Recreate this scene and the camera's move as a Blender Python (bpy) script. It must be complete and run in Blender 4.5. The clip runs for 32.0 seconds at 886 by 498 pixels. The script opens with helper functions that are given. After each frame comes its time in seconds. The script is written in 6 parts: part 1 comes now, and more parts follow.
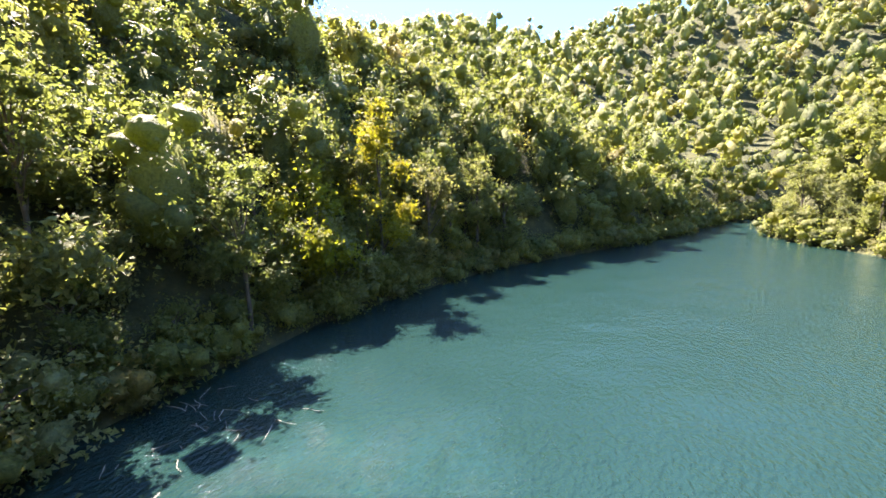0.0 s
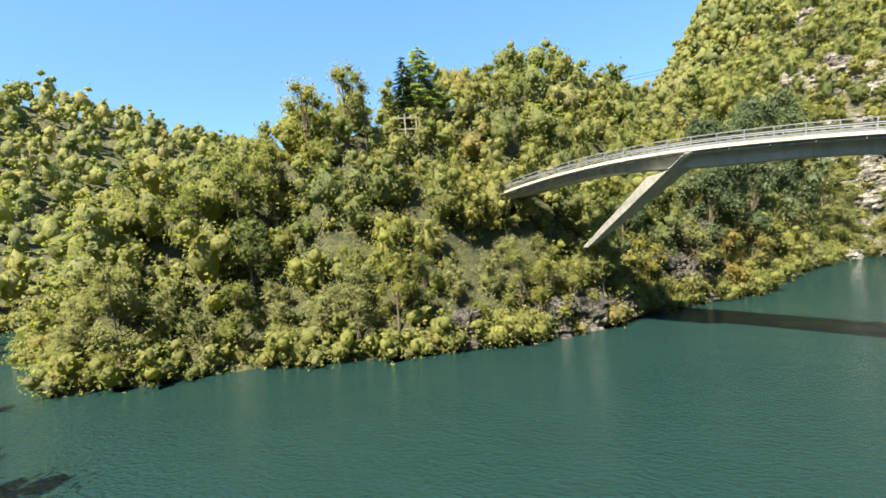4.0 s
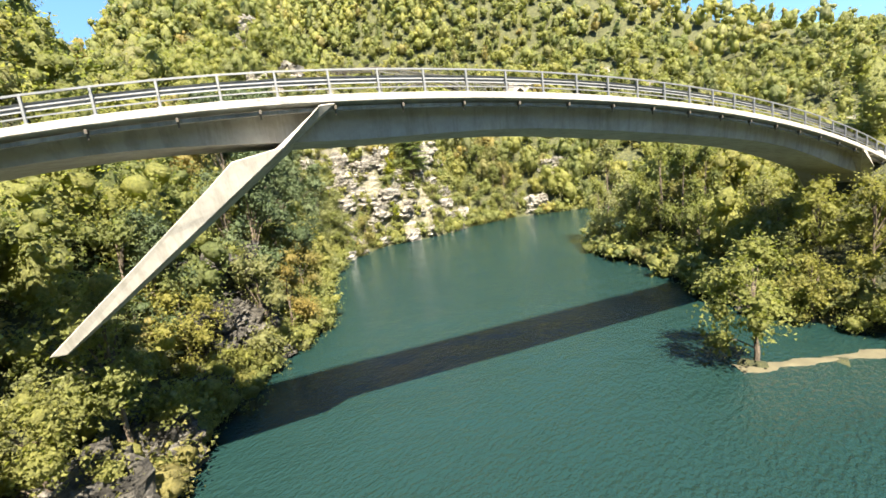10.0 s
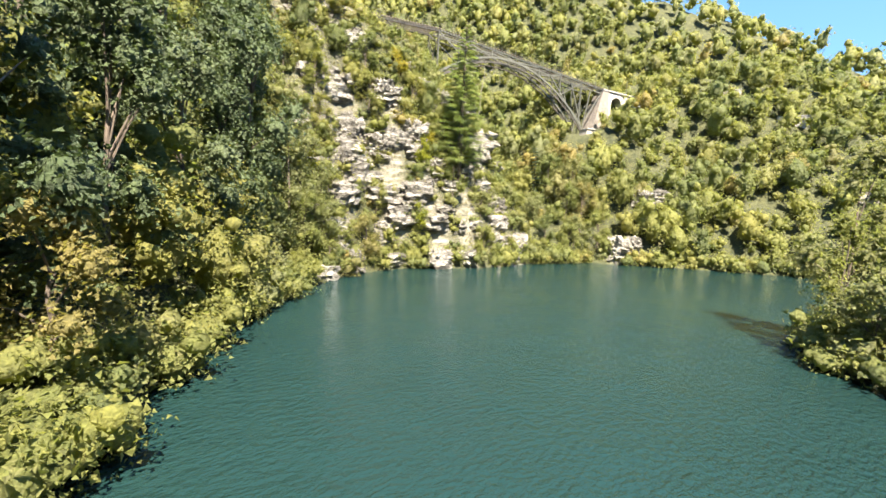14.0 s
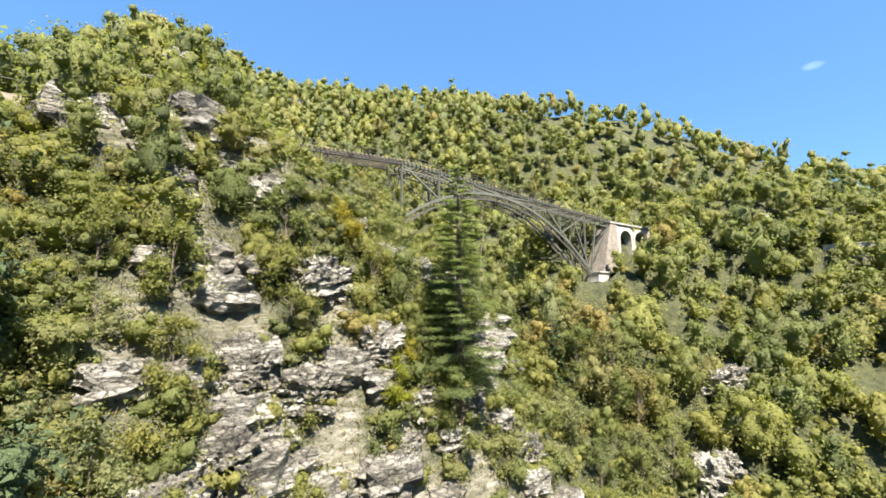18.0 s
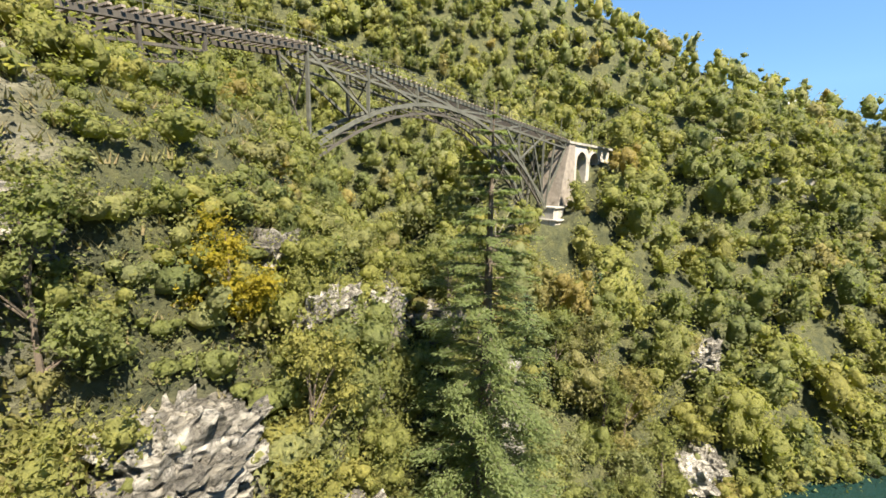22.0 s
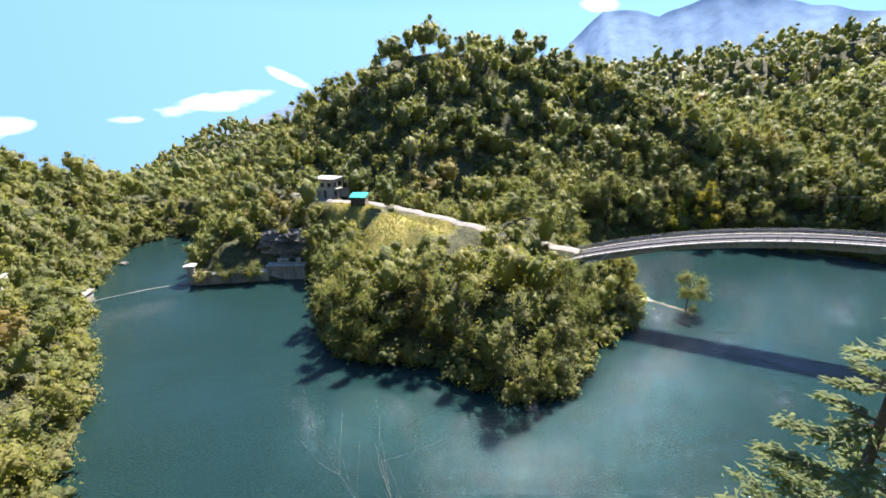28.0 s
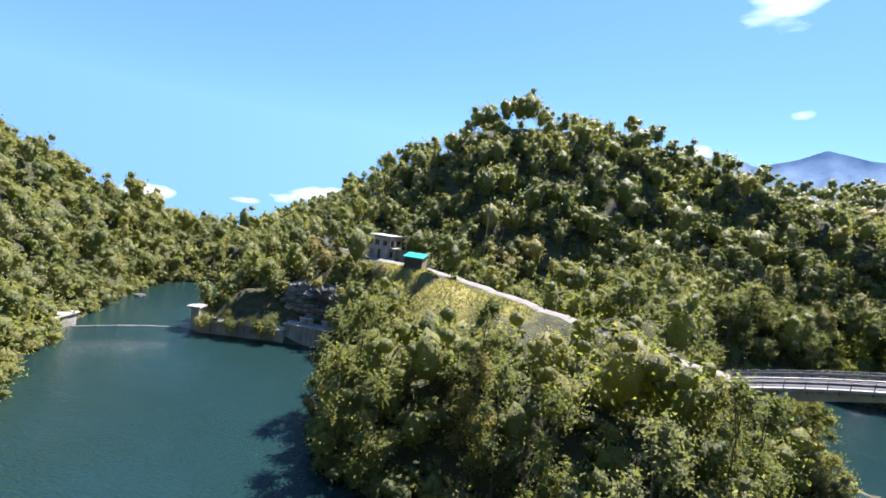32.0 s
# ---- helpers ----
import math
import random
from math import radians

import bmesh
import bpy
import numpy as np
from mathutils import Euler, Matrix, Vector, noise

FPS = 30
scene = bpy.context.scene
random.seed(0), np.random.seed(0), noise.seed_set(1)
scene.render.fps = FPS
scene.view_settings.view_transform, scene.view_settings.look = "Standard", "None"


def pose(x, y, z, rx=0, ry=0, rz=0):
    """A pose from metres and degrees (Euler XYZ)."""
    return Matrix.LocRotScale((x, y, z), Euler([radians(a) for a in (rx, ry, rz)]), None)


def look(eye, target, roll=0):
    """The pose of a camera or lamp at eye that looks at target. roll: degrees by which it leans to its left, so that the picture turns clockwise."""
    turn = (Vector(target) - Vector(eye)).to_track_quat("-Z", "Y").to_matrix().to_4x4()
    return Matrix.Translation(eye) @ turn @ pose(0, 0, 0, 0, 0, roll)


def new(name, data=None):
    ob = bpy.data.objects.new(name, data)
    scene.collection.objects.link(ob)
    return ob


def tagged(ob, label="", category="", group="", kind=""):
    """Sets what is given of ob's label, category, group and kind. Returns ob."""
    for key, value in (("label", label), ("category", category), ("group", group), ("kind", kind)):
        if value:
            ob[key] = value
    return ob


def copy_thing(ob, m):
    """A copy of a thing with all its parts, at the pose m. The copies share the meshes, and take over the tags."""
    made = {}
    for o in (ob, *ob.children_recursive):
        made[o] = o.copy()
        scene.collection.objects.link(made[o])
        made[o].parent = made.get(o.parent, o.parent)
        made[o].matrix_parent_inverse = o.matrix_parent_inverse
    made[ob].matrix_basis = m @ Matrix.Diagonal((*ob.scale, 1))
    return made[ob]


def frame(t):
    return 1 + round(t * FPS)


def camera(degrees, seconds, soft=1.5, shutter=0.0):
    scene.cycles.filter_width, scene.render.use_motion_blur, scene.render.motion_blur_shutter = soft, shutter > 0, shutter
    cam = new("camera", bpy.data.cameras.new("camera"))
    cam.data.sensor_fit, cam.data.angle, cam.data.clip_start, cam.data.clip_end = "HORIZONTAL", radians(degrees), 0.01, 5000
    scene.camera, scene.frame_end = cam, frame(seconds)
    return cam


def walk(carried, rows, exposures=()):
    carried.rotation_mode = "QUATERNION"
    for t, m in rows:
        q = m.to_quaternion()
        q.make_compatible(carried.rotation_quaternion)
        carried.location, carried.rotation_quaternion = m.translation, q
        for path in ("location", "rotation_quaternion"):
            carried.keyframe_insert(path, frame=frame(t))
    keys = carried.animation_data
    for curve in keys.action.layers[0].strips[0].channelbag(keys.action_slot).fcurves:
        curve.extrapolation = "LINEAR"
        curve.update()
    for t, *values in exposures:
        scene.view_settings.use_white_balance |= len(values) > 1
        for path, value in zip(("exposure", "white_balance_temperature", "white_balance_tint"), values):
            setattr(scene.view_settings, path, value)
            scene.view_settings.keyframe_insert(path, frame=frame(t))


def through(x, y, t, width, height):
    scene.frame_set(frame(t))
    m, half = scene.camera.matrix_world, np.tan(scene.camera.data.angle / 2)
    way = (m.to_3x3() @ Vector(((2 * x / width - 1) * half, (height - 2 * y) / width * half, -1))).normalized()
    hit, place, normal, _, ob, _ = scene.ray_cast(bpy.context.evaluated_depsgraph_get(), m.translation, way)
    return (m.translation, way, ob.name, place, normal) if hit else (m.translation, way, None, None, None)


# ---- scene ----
cam = camera(89.0, 32.0, 1.6)
PATH = [
    (0, (47.48, 5.93, 12.43), (28.73, -0.18, 9.10), -1.74),
    (0.5, (41.86, 2.04, 11.49), (22.13, -0.33, 9.23), -6.92),
    (1, (36.13, -1.40, 11.00), (16.42, 1.64, 9.44), -9.97),
    (1.5, (30.32, -3.91, 10.91), (12.46, 5.03, 10.00), -12.78),
    (2, (25.05, -4.90, 11.32), (9.73, 7.91, 10.21), -11.44),
    (2.5, (20.48, -5.22, 12.20), (7.82, 10.20, 10.77), -8.36),
    (4.5, (-0.00, 0.00, 15.97), (-0.07, 19.95, 14.56), -4.17),
    (5, (-2.08, 2.92, 16.53), (0.77, 22.70, 15.70), -4.17),
    (5.5, (-3.77, 5.76, 17.13), (2.06, 24.89, 16.89), -5.62),
    (6, (-5.02, 8.65, 17.64), (2.35, 27.25, 17.55), -6.94),
    (6.5, (-5.63, 11.54, 18.09), (3.30, 29.43, 17.95), -7.02),
    (7, (-5.67, 14.35, 18.46), (4.77, 31.41, 18.70), -8.30),
    (7.5, (-4.94, 17.00, 18.61), (7.87, 32.35, 19.14), -11.20),
    (8, (-3.62, 19.39, 18.41), (11.07, 32.95, 18.64), -14.22),
    (8.5, (-1.77, 21.87, 18.21), (13.54, 34.70, 17.19), -14.89),
    (9, (0.67, 24.12, 17.79), (16.47, 36.16, 15.45), -13.96),
    (9.5, (3.64, 26.06, 16.93), (19.93, 37.32, 14.12), -11.71),
    (10, (7.02, 28.10, 15.87), (22.94, 39.72, 12.47), -7.08),
    (10.5, (10.82, 30.21, 14.35), (26.19, 42.44, 10.56), 0.70),
    (11, (14.81, 32.47, 12.50), (29.78, 45.18, 8.69), 5.90),
    (11.5, (18.79, 34.69, 11.06), (33.45, 47.71, 7.13), 8.50),
    (12, (22.72, 37.44, 10.13), (37.19, 50.67, 6.19), 8.54),
    (12.5, (26.55, 40.76, 9.56), (40.86, 54.42, 6.57), 8.86),
    (13, (30.33, 44.55, 9.30), (45.01, 57.93, 6.94), 6.92),
    (13.5, (34.09, 48.47, 9.58), (49.10, 61.48, 7.26), 4.82),
    (15.5, (45.07, 63.39, 14.09), (60.78, 75.77, 13.92), 1.21),
    (16, (48.57, 66.54, 15.75), (64.25, 78.95, 16.31), 1.75),
    (16.5, (52.02, 69.53, 17.69), (67.74, 81.82, 19.05), 1.05),
    (17, (55.26, 72.34, 19.94), (71.05, 84.48, 21.78), 0.40),
    (17.5, (58.13, 74.90, 22.30), (74.15, 86.65, 24.66), -0.19),
    (18, (60.60, 77.23, 24.64), (76.96, 88.42, 27.32), -0.58),
    (18.5, (62.79, 79.42, 26.68), (79.40, 90.23, 29.42), -1.32),
    (19, (64.93, 81.57, 28.39), (81.85, 91.97, 30.75), -1.99),
    (19.5, (66.94, 83.70, 29.84), (83.98, 93.98, 31.79), -0.76),
    (20, (68.83, 85.78, 31.17), (85.83, 96.26, 32.25), 1.63),
    (20.5, (70.59, 87.93, 32.43), (87.85, 98.03, 32.63), 1.89),
    (21, (72.55, 90.41, 33.81), (90.36, 99.46, 32.82), 0.98),
    (21.5, (74.94, 93.42, 35.47), (93.21, 101.24, 33.27), 0.96),
    (22, (77.64, 96.75, 37.11), (96.40, 102.87, 33.81), 0.87),
    (22.5, (80.64, 100.05, 38.64), (99.86, 103.76, 34.53), -0.37),
    (23, (83.81, 103.11, 40.08), (103.12, 104.95, 35.22), -1.04),
    (23.5, (87.02, 105.85, 41.43), (106.27, 104.73, 36.14), -0.03),
    (24, (90.33, 107.95, 42.71), (108.99, 103.50, 37.05), -0.39),
    (24.5, (93.87, 109.33, 43.71), (110.83, 100.50, 37.82), -1.72),
    (25, (97.64, 110.62, 44.49), (111.57, 97.61, 38.42), -2.23),
    (25.5, (101.40, 111.34, 45.06), (110.58, 94.66, 38.95), -2.52),
    (26, (104.51, 111.48, 45.58), (108.39, 92.82, 39.52), -2.00),
    (26.5, (106.66, 111.02, 45.88), (106.14, 91.98, 39.78), -2.54),
    (28.5, (107.35, 104.27, 42.04), (104.24, 85.54, 35.77), -0.20),
    (29, (107.11, 101.35, 40.76), (104.52, 82.47, 34.70), 2.84),
    (29.5, (106.61, 98.15, 39.25), (104.09, 79.18, 33.44), 3.52),
    (30, (105.99, 94.88, 37.51), (103.86, 75.71, 32.22), 3.59),
    (30.5, (105.43, 91.57, 35.67), (103.99, 72.09, 31.38), 4.85),
    (31, (104.90, 88.14, 33.65), (104.14, 68.41, 30.48), 6.05),
    (31.5, (104.44, 84.57, 31.76), (104.27, 64.69, 29.54), 6.68),
    (32, (104.15, 80.97, 29.88), (104.44, 61.04, 28.22), 7.07),
]
EXPOSURES = [(0, 3.15, 6700, 25), (1, 2.95, 6700, 24), (2.5, 2.5, 6700, 17), (4.5, 2.15, 6850, 10), (9, 2.3, 6850, 12), (10, 2.45, 6850, 14), (12, 2.75, 6750, 18), (13.5, 2.6, 6700, 17), (16, 2.15, 6450, 14), (18, 2.05, 6400, 14),
             (21, 1.93, 6750, 13), (23, 1.92, 6900, 14), (26, 1.95, 6450, 20), (29, 2.0, 6050, 25), (32, 1.9, 5850, 26)]
walk(cam, [(t, look(eye, target, roll)) for t, eye, target, roll in PATH], EXPOSURES)

# ---- world, sun ----
world = bpy.data.worlds.new("sky")
scene.world = world
world.use_nodes = True
wn = world.node_tree.nodes
wl = world.node_tree.links
sky = wn.new("ShaderNodeTexSky")
sky.sky_type = "NISHITA"
sky.sun_disc = False
SUN_EL = 55.0
SUN_TO = (-0.58, -0.815)        # way on the ground towards the sun
sky.sun_elevation = radians(SUN_EL)
sky.sun_rotation = math.atan2(SUN_TO[0], SUN_TO[1])
sky.air_density, sky.dust_density, sky.ozone_density = 1.0, 0.15, 1.2


def world_math(op, a, b=None, clamp=False):
    m = wn.new("ShaderNodeMath")
    m.operation = op
    m.use_clamp = clamp
    for k, v in enumerate((a, b)):
        if isinstance(v, bpy.types.NodeSocket):
            wl.new(v, m.inputs[k])
        elif v is not None:
            m.inputs[k].default_value = v
    return m.outputs[0]


def world_dot(vec, d):
    m = wn.new("ShaderNodeVectorMath")
    m.operation = "DOT_PRODUCT"
    wl.new(vec, m.inputs[0])
    m.inputs[1].default_value = d
    return m.outputs["Value"]


# the valley rises all round, so the air low down is as clear as higher up
way = wn.new("ShaderNodeTexCoord").outputs["Generated"]
xyz = wn.new("ShaderNodeSeparateXYZ")
wl.new(way, xyz.inputs[0])
lift = wn.new("ShaderNodeCombineXYZ")
wl.new(xyz.outputs[0], lift.inputs[0])
wl.new(xyz.outputs[1], lift.inputs[1])
wl.new(world_math("MAXIMUM", xyz.outputs[2], 0.16), lift.inputs[2])
wl.new(lift.outputs[0], sky.inputs["Vector"])
puff = wn.new("ShaderNodeTexNoise")
puff.inputs["Scale"].default_value = 9.0
puff.inputs["Detail"].default_value = 7
stretch = wn.new("ShaderNodeMapping")
stretch.inputs["Scale"].default_value = (1, 1, 3)
wl.new(way, stretch.inputs[0])
wl.new(stretch.outputs[0], puff.inputs["Vector"])
cover = None
# clouds: way there, half width, half height, tilt, thickness
for d, w, h, tilt, thick in (((0.578, -0.815, -0.03), 0.075, 0.03, 0.1, 1.0), ((0.42, -0.905, -0.025), 0.06, 0.012, 0.0, 0.8), ((0.30, -0.955, -0.005), 0.19, 0.03, 0.12, 1.0),
                             ((0.15, -0.985, 0.045), 0.07, 0.014, -0.4, 0.8), ((-0.44, -0.88, 0.168), 0.05, 0.024, 0.0, 0.8), ((-0.562, -0.793, 0.234), 0.03, 0.016, 0.2, 0.5),
                             ((-0.486, -0.771, 0.411), 0.1, 0.1, 0.0, 0.5), ((0.9, -0.11, 0.385), 0.03, 0.012, 0.0, 0.2)):
    f = Vector(d).normalized()
    r = f.cross(Vector((0, 0, 1))).normalized()
    u = r.cross(f)
    r2 = r * math.cos(tilt) + u * math.sin(tilt)
    u2 = u * math.cos(tilt) - r * math.sin(tilt)
    p = world_math("DIVIDE", world_dot(way, r2), w)
    q = world_math("DIVIDE", world_dot(way, u2), h)
    e = world_math("ADD", world_math("MULTIPLY", p, p), world_math("MULTIPLY", q, q))
    e = world_math("SUBTRACT", 1.55, world_math("ADD", e, world_math("MULTIPLY", puff.outputs[0], 2.2)))
    ahead = world_math("GREATER_THAN", world_dot(way, f), 0.5)
    c = world_math("MULTIPLY", world_math("MULTIPLY", world_math("MULTIPLY", e, 2.0, True), ahead), thick)
    cover = c if cover is None else world_math("MAXIMUM", cover, c)
cloud = wn.new("ShaderNodeMix")
cloud.data_type = "RGBA"
wl.new(cover, cloud.inputs[0])
even = wn.new("ShaderNodeMix")
even.data_type = "RGBA"
even.inputs[0].default_value = 0.55
wl.new(sky.outputs[0], even.inputs[6])
even.inputs[7].default_value = (0.83, 1.74, 3.15, 1)
wl.new(even.outputs[2], cloud.inputs[6])
cloud.inputs[7].default_value = (10.0, 8.7, 8.2, 1)
wn["Background"].inputs["Strength"].default_value = 0.069
tone = wn.new("ShaderNodeMix")
tone.data_type = "RGBA"
tone.blend_type = "MULTIPLY"
tone.inputs[0].default_value = 1.0
wl.new(cloud.outputs[2], tone.inputs[6])
tone.inputs[7].default_value = (0.72, 0.95, 1.08, 1)
wl.new(tone.outputs[2], wn["Background"].inputs[0])
sun = new("sun", bpy.data.lights.new("sun", "SUN"))
sun.data.energy = 5.0
sun.data.angle = radians(0.53)
sun.data.color = (1.0, 0.94, 0.8)
_ce = math.cos(radians(SUN_EL))
sun.matrix_world = look((SUN_TO[0] * _ce * 400, SUN_TO[1] * _ce * 400, math.sin(radians(SUN_EL)) * 400), (0, 0, 0))


# ---- materials ----
def material(name):
    m = bpy.data.materials.new(name)
    m.use_nodes = True
    return m, m.node_tree.nodes, m.node_tree.links, m.node_tree.nodes["Principled BSDF"]


def ramp(nodes, stops):
    r = nodes.new("ShaderNodeValToRGB")
    while len(r.color_ramp.elements) > len(stops):
        r.color_ramp.elements.remove(r.color_ramp.elements[-1])
    while len(r.color_ramp.elements) < len(stops):
        r.color_ramp.elements.new(0.5)
    for e, (p, c) in zip(r.color_ramp.elements, stops):
        e.position = p
        e.color = (*c, 1)
    return r


def noise_node(nodes, links, scale, detail=4, rough=0.6, coords=None):
    n = nodes.new("ShaderNodeTexNoise")
    n.inputs["Scale"].default_value = scale
    n.inputs["Detail"].default_value = detail
    n.inputs["Roughness"].default_value = rough
    if coords is not None:
        links.new(coords, n.inputs["Vector"])
    return n


def mixed(nodes, links, fac, a, b, kind="MIX"):
    m = nodes.new("ShaderNodeMix")
    m.data_type = "RGBA"
    m.blend_type = kind
    for sock, v in ((m.inputs[0], fac), (m.inputs[6], a), (m.inputs[7], b)):
        if isinstance(v, bpy.types.NodeSocket):
            links.new(v, sock)
        elif isinstance(v, tuple):
            sock.default_value = (*v, 1)
        else:
            sock.default_value = v
    return m.outputs[2]


def plain(name, colour, rough=0.7, metal=0.0, scale=3.0, vary=0.25, bump=0.3, streaks=0.0):
    """A surface with variation at two scales and a fine relief."""
    m, n, l, b = material(name)
    tc = n.new("ShaderNodeTexCoord").outputs["Object"]
    big = noise_node(n, l, scale, 5, 0.6, tc)
    fine = noise_node(n, l, scale * 9, 6, 0.7, tc)
    lo = tuple(c * (1 - vary) for c in colour)
    hi = tuple(min(1, c * (1 + vary)) for c in colour)
    r1 = ramp(n, [(0.3, lo), (0.7, hi)])
    l.new(big.outputs[0], r1.inputs[0])
    r2 = ramp(n, [(0.25, (0.75, 0.75, 0.75)), (0.75, (1.1, 1.1, 1.1))])
    l.new(fine.outputs[0], r2.inputs[0])
    col = mixed(n, l, 0.7, r1.outputs[0], r2.outputs[0], "MULTIPLY")
    if streaks:
        mp = n.new("ShaderNodeMapping")
        mp.inputs["Scale"].default_value = (1.6, 1.6, 0.09)
        l.new(n.new("ShaderNodeNewGeometry").outputs["Position"], mp.inputs["Vector"])
        run = noise_node(n, l, 1.0, 6, 0.7, mp.outputs[0])
        r3 = ramp(n, [(0.38, (0.5, 0.48, 0.44)), (0.52, (1, 1, 1))])
        l.new(run.outputs[0], r3.inputs[0])
        col = mixed(n, l, streaks, col, r3.outputs[0], "MULTIPLY")
    l.new(col, b.inputs["Base Color"])
    b.inputs["Roughness"].default_value = rough
    b.inputs["Metallic"].default_value = metal
    bp = n.new("ShaderNodeBump")
    bp.inputs["Strength"].default_value = bump
    bp.inputs["Distance"].default_value = 0.05
    l.new(fine.outputs[0], bp.inputs["Height"])
    l.new(bp.outputs[0], b.inputs["Normal"])
    return m


def leaf_material(name, stops, through=0.48):
    """Foliage: a tint for each tree, a shift for each spray of leaves."""
    m, n, l, b = material(name)
    geo = n.new("ShaderNodeNewGeometry")
    att = n.new("ShaderNodeAttribute")
    att.attribute_name = "tint"
    info = n.new("ShaderNodeObjectInfo")
    add = n.new("ShaderNodeMath")
    add.operation = "ADD"
    l.new(att.outputs["Fac"], add.inputs[0])
    l.new(info.outputs["Random"], add.inputs[1])
    fr = n.new("ShaderNodeMath")
    fr.operation = "FRACT"
    l.new(add.outputs[0], fr.inputs[0])
    tree = ramp(n, stops)
    l.new(fr.outputs[0], tree.inputs[0])
    isl = ramp(n, [(0.0, (0.84, 0.86, 0.84)), (0.6, (1.0, 1.0, 1.0)), (1.0, (1.14, 1.12, 1.08))])
    l.new(geo.outputs["Random Per Island"], isl.inputs[0])
    col = mixed(n, l, 1.0, tree.outputs[0], isl.outputs[0], "MULTIPLY")
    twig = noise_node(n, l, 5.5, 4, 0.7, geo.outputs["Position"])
    # fine noise puts the dark gaps between leaves into the colour
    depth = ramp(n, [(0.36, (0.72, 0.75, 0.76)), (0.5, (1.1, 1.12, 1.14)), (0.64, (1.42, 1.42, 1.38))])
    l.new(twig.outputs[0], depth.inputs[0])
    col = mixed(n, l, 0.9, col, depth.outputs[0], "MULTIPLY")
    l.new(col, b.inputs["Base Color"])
    bp = n.new("ShaderNodeBump")
    bp.inputs["Strength"].default_value = 0.9
    bp.inputs["Distance"].default_value = 0.25
    bough = noise_node(n, l, 1.1, 2, 0.5, geo.outputs["Position"])
    both = n.new("ShaderNodeMath")
    both.operation = "MULTIPLY_ADD"
    l.new(bough.outputs[0], both.inputs[0])
    both.inputs[1].default_value = 1.6
    l.new(twig.outputs[0], both.inputs[2])
    l.new(both.outputs[0], bp.inputs["Height"])
    l.new(bp.outputs[0], b.inputs["Normal"])
    b.inputs["Roughness"].default_value = 0.5
    b.inputs["Specular IOR Level"].default_value = 0.35
    tr = n.new("ShaderNodeBsdfTranslucent")
    warm = mixed(n, l, 1.0, col, (1.4, 1.5, 0.8), "MULTIPLY")
    l.new(warm, tr.inputs["Color"])
    mx = n.new("ShaderNodeMixShader")
    mx.inputs[0].default_value = through
    l.new(b.outputs[0], mx.inputs[1])
    l.new(tr.outputs[0], mx.inputs[2])
    l.new(mx.outputs[0], n["Material Output"].inputs["Surface"])
    return m


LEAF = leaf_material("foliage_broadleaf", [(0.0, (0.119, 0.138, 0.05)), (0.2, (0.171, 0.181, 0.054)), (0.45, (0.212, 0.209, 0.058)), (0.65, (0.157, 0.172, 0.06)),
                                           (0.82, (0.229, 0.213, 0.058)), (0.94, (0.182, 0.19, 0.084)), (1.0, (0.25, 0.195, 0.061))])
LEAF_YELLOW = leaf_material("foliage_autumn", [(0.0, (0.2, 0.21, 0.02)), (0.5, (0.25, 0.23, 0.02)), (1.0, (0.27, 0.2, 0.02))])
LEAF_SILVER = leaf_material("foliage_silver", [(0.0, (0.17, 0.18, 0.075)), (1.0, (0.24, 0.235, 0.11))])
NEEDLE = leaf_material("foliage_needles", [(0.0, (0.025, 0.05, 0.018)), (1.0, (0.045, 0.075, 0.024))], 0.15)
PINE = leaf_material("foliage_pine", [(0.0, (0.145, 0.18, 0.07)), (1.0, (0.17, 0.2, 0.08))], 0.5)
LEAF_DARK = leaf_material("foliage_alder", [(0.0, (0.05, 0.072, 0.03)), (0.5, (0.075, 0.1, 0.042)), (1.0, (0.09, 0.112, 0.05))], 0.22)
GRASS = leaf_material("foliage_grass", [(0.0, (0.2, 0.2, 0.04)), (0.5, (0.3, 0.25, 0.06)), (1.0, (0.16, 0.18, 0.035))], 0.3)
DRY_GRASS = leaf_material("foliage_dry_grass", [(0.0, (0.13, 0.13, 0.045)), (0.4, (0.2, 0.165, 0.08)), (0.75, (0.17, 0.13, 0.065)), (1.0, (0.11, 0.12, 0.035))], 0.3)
BARK = plain("bark", (0.11, 0.085, 0.062), 0.9, 0, 1.2, 0.4, 0.8)
DEADWOOD = plain("dead_wood", (0.27, 0.24, 0.2), 0.85, 0, 2.0, 0.25, 0.5)
CONCRETE = plain("bridge_concrete", (0.36, 0.345, 0.305), 0.85, 0, 0.35, 0.16, 0.25, 0.45)
CONCRETE_OLD = plain("weathered_concrete", (0.3, 0.285, 0.25), 0.9, 0, 0.6, 0.3, 0.4, 0.7)
STONE = plain("masonry_stone", (0.22, 0.19, 0.155), 0.9, 0, 1.2, 0.3, 0.6)
STEEL_RAIL = plain("galvanised_steel", (0.19, 0.2, 0.205), 0.55, 0.4, 4.0, 0.12, 0.1)
STEEL_OLD = plain("painted_grey_steel", (0.1, 0.1, 0.078), 0.6, 0.15, 1.5, 0.3, 0.2)
STEEL_DARK = plain("rusted_dark_steel", (0.07, 0.062, 0.05), 0.75, 0.2, 1.5, 0.35, 0.3)
ASPHALT = plain("asphalt", (0.055, 0.055, 0.056), 0.9, 0, 0.8, 0.2, 0.4)
GRAVEL = plain("pale_gravel", (0.21, 0.195, 0.165), 0.95, 0, 0.6, 0.18, 0.6)
RENDER_WHITE = plain("weathered_white_render", (0.42, 0.39, 0.34), 0.85, 0, 0.8, 0.15, 0.2, 0.6)
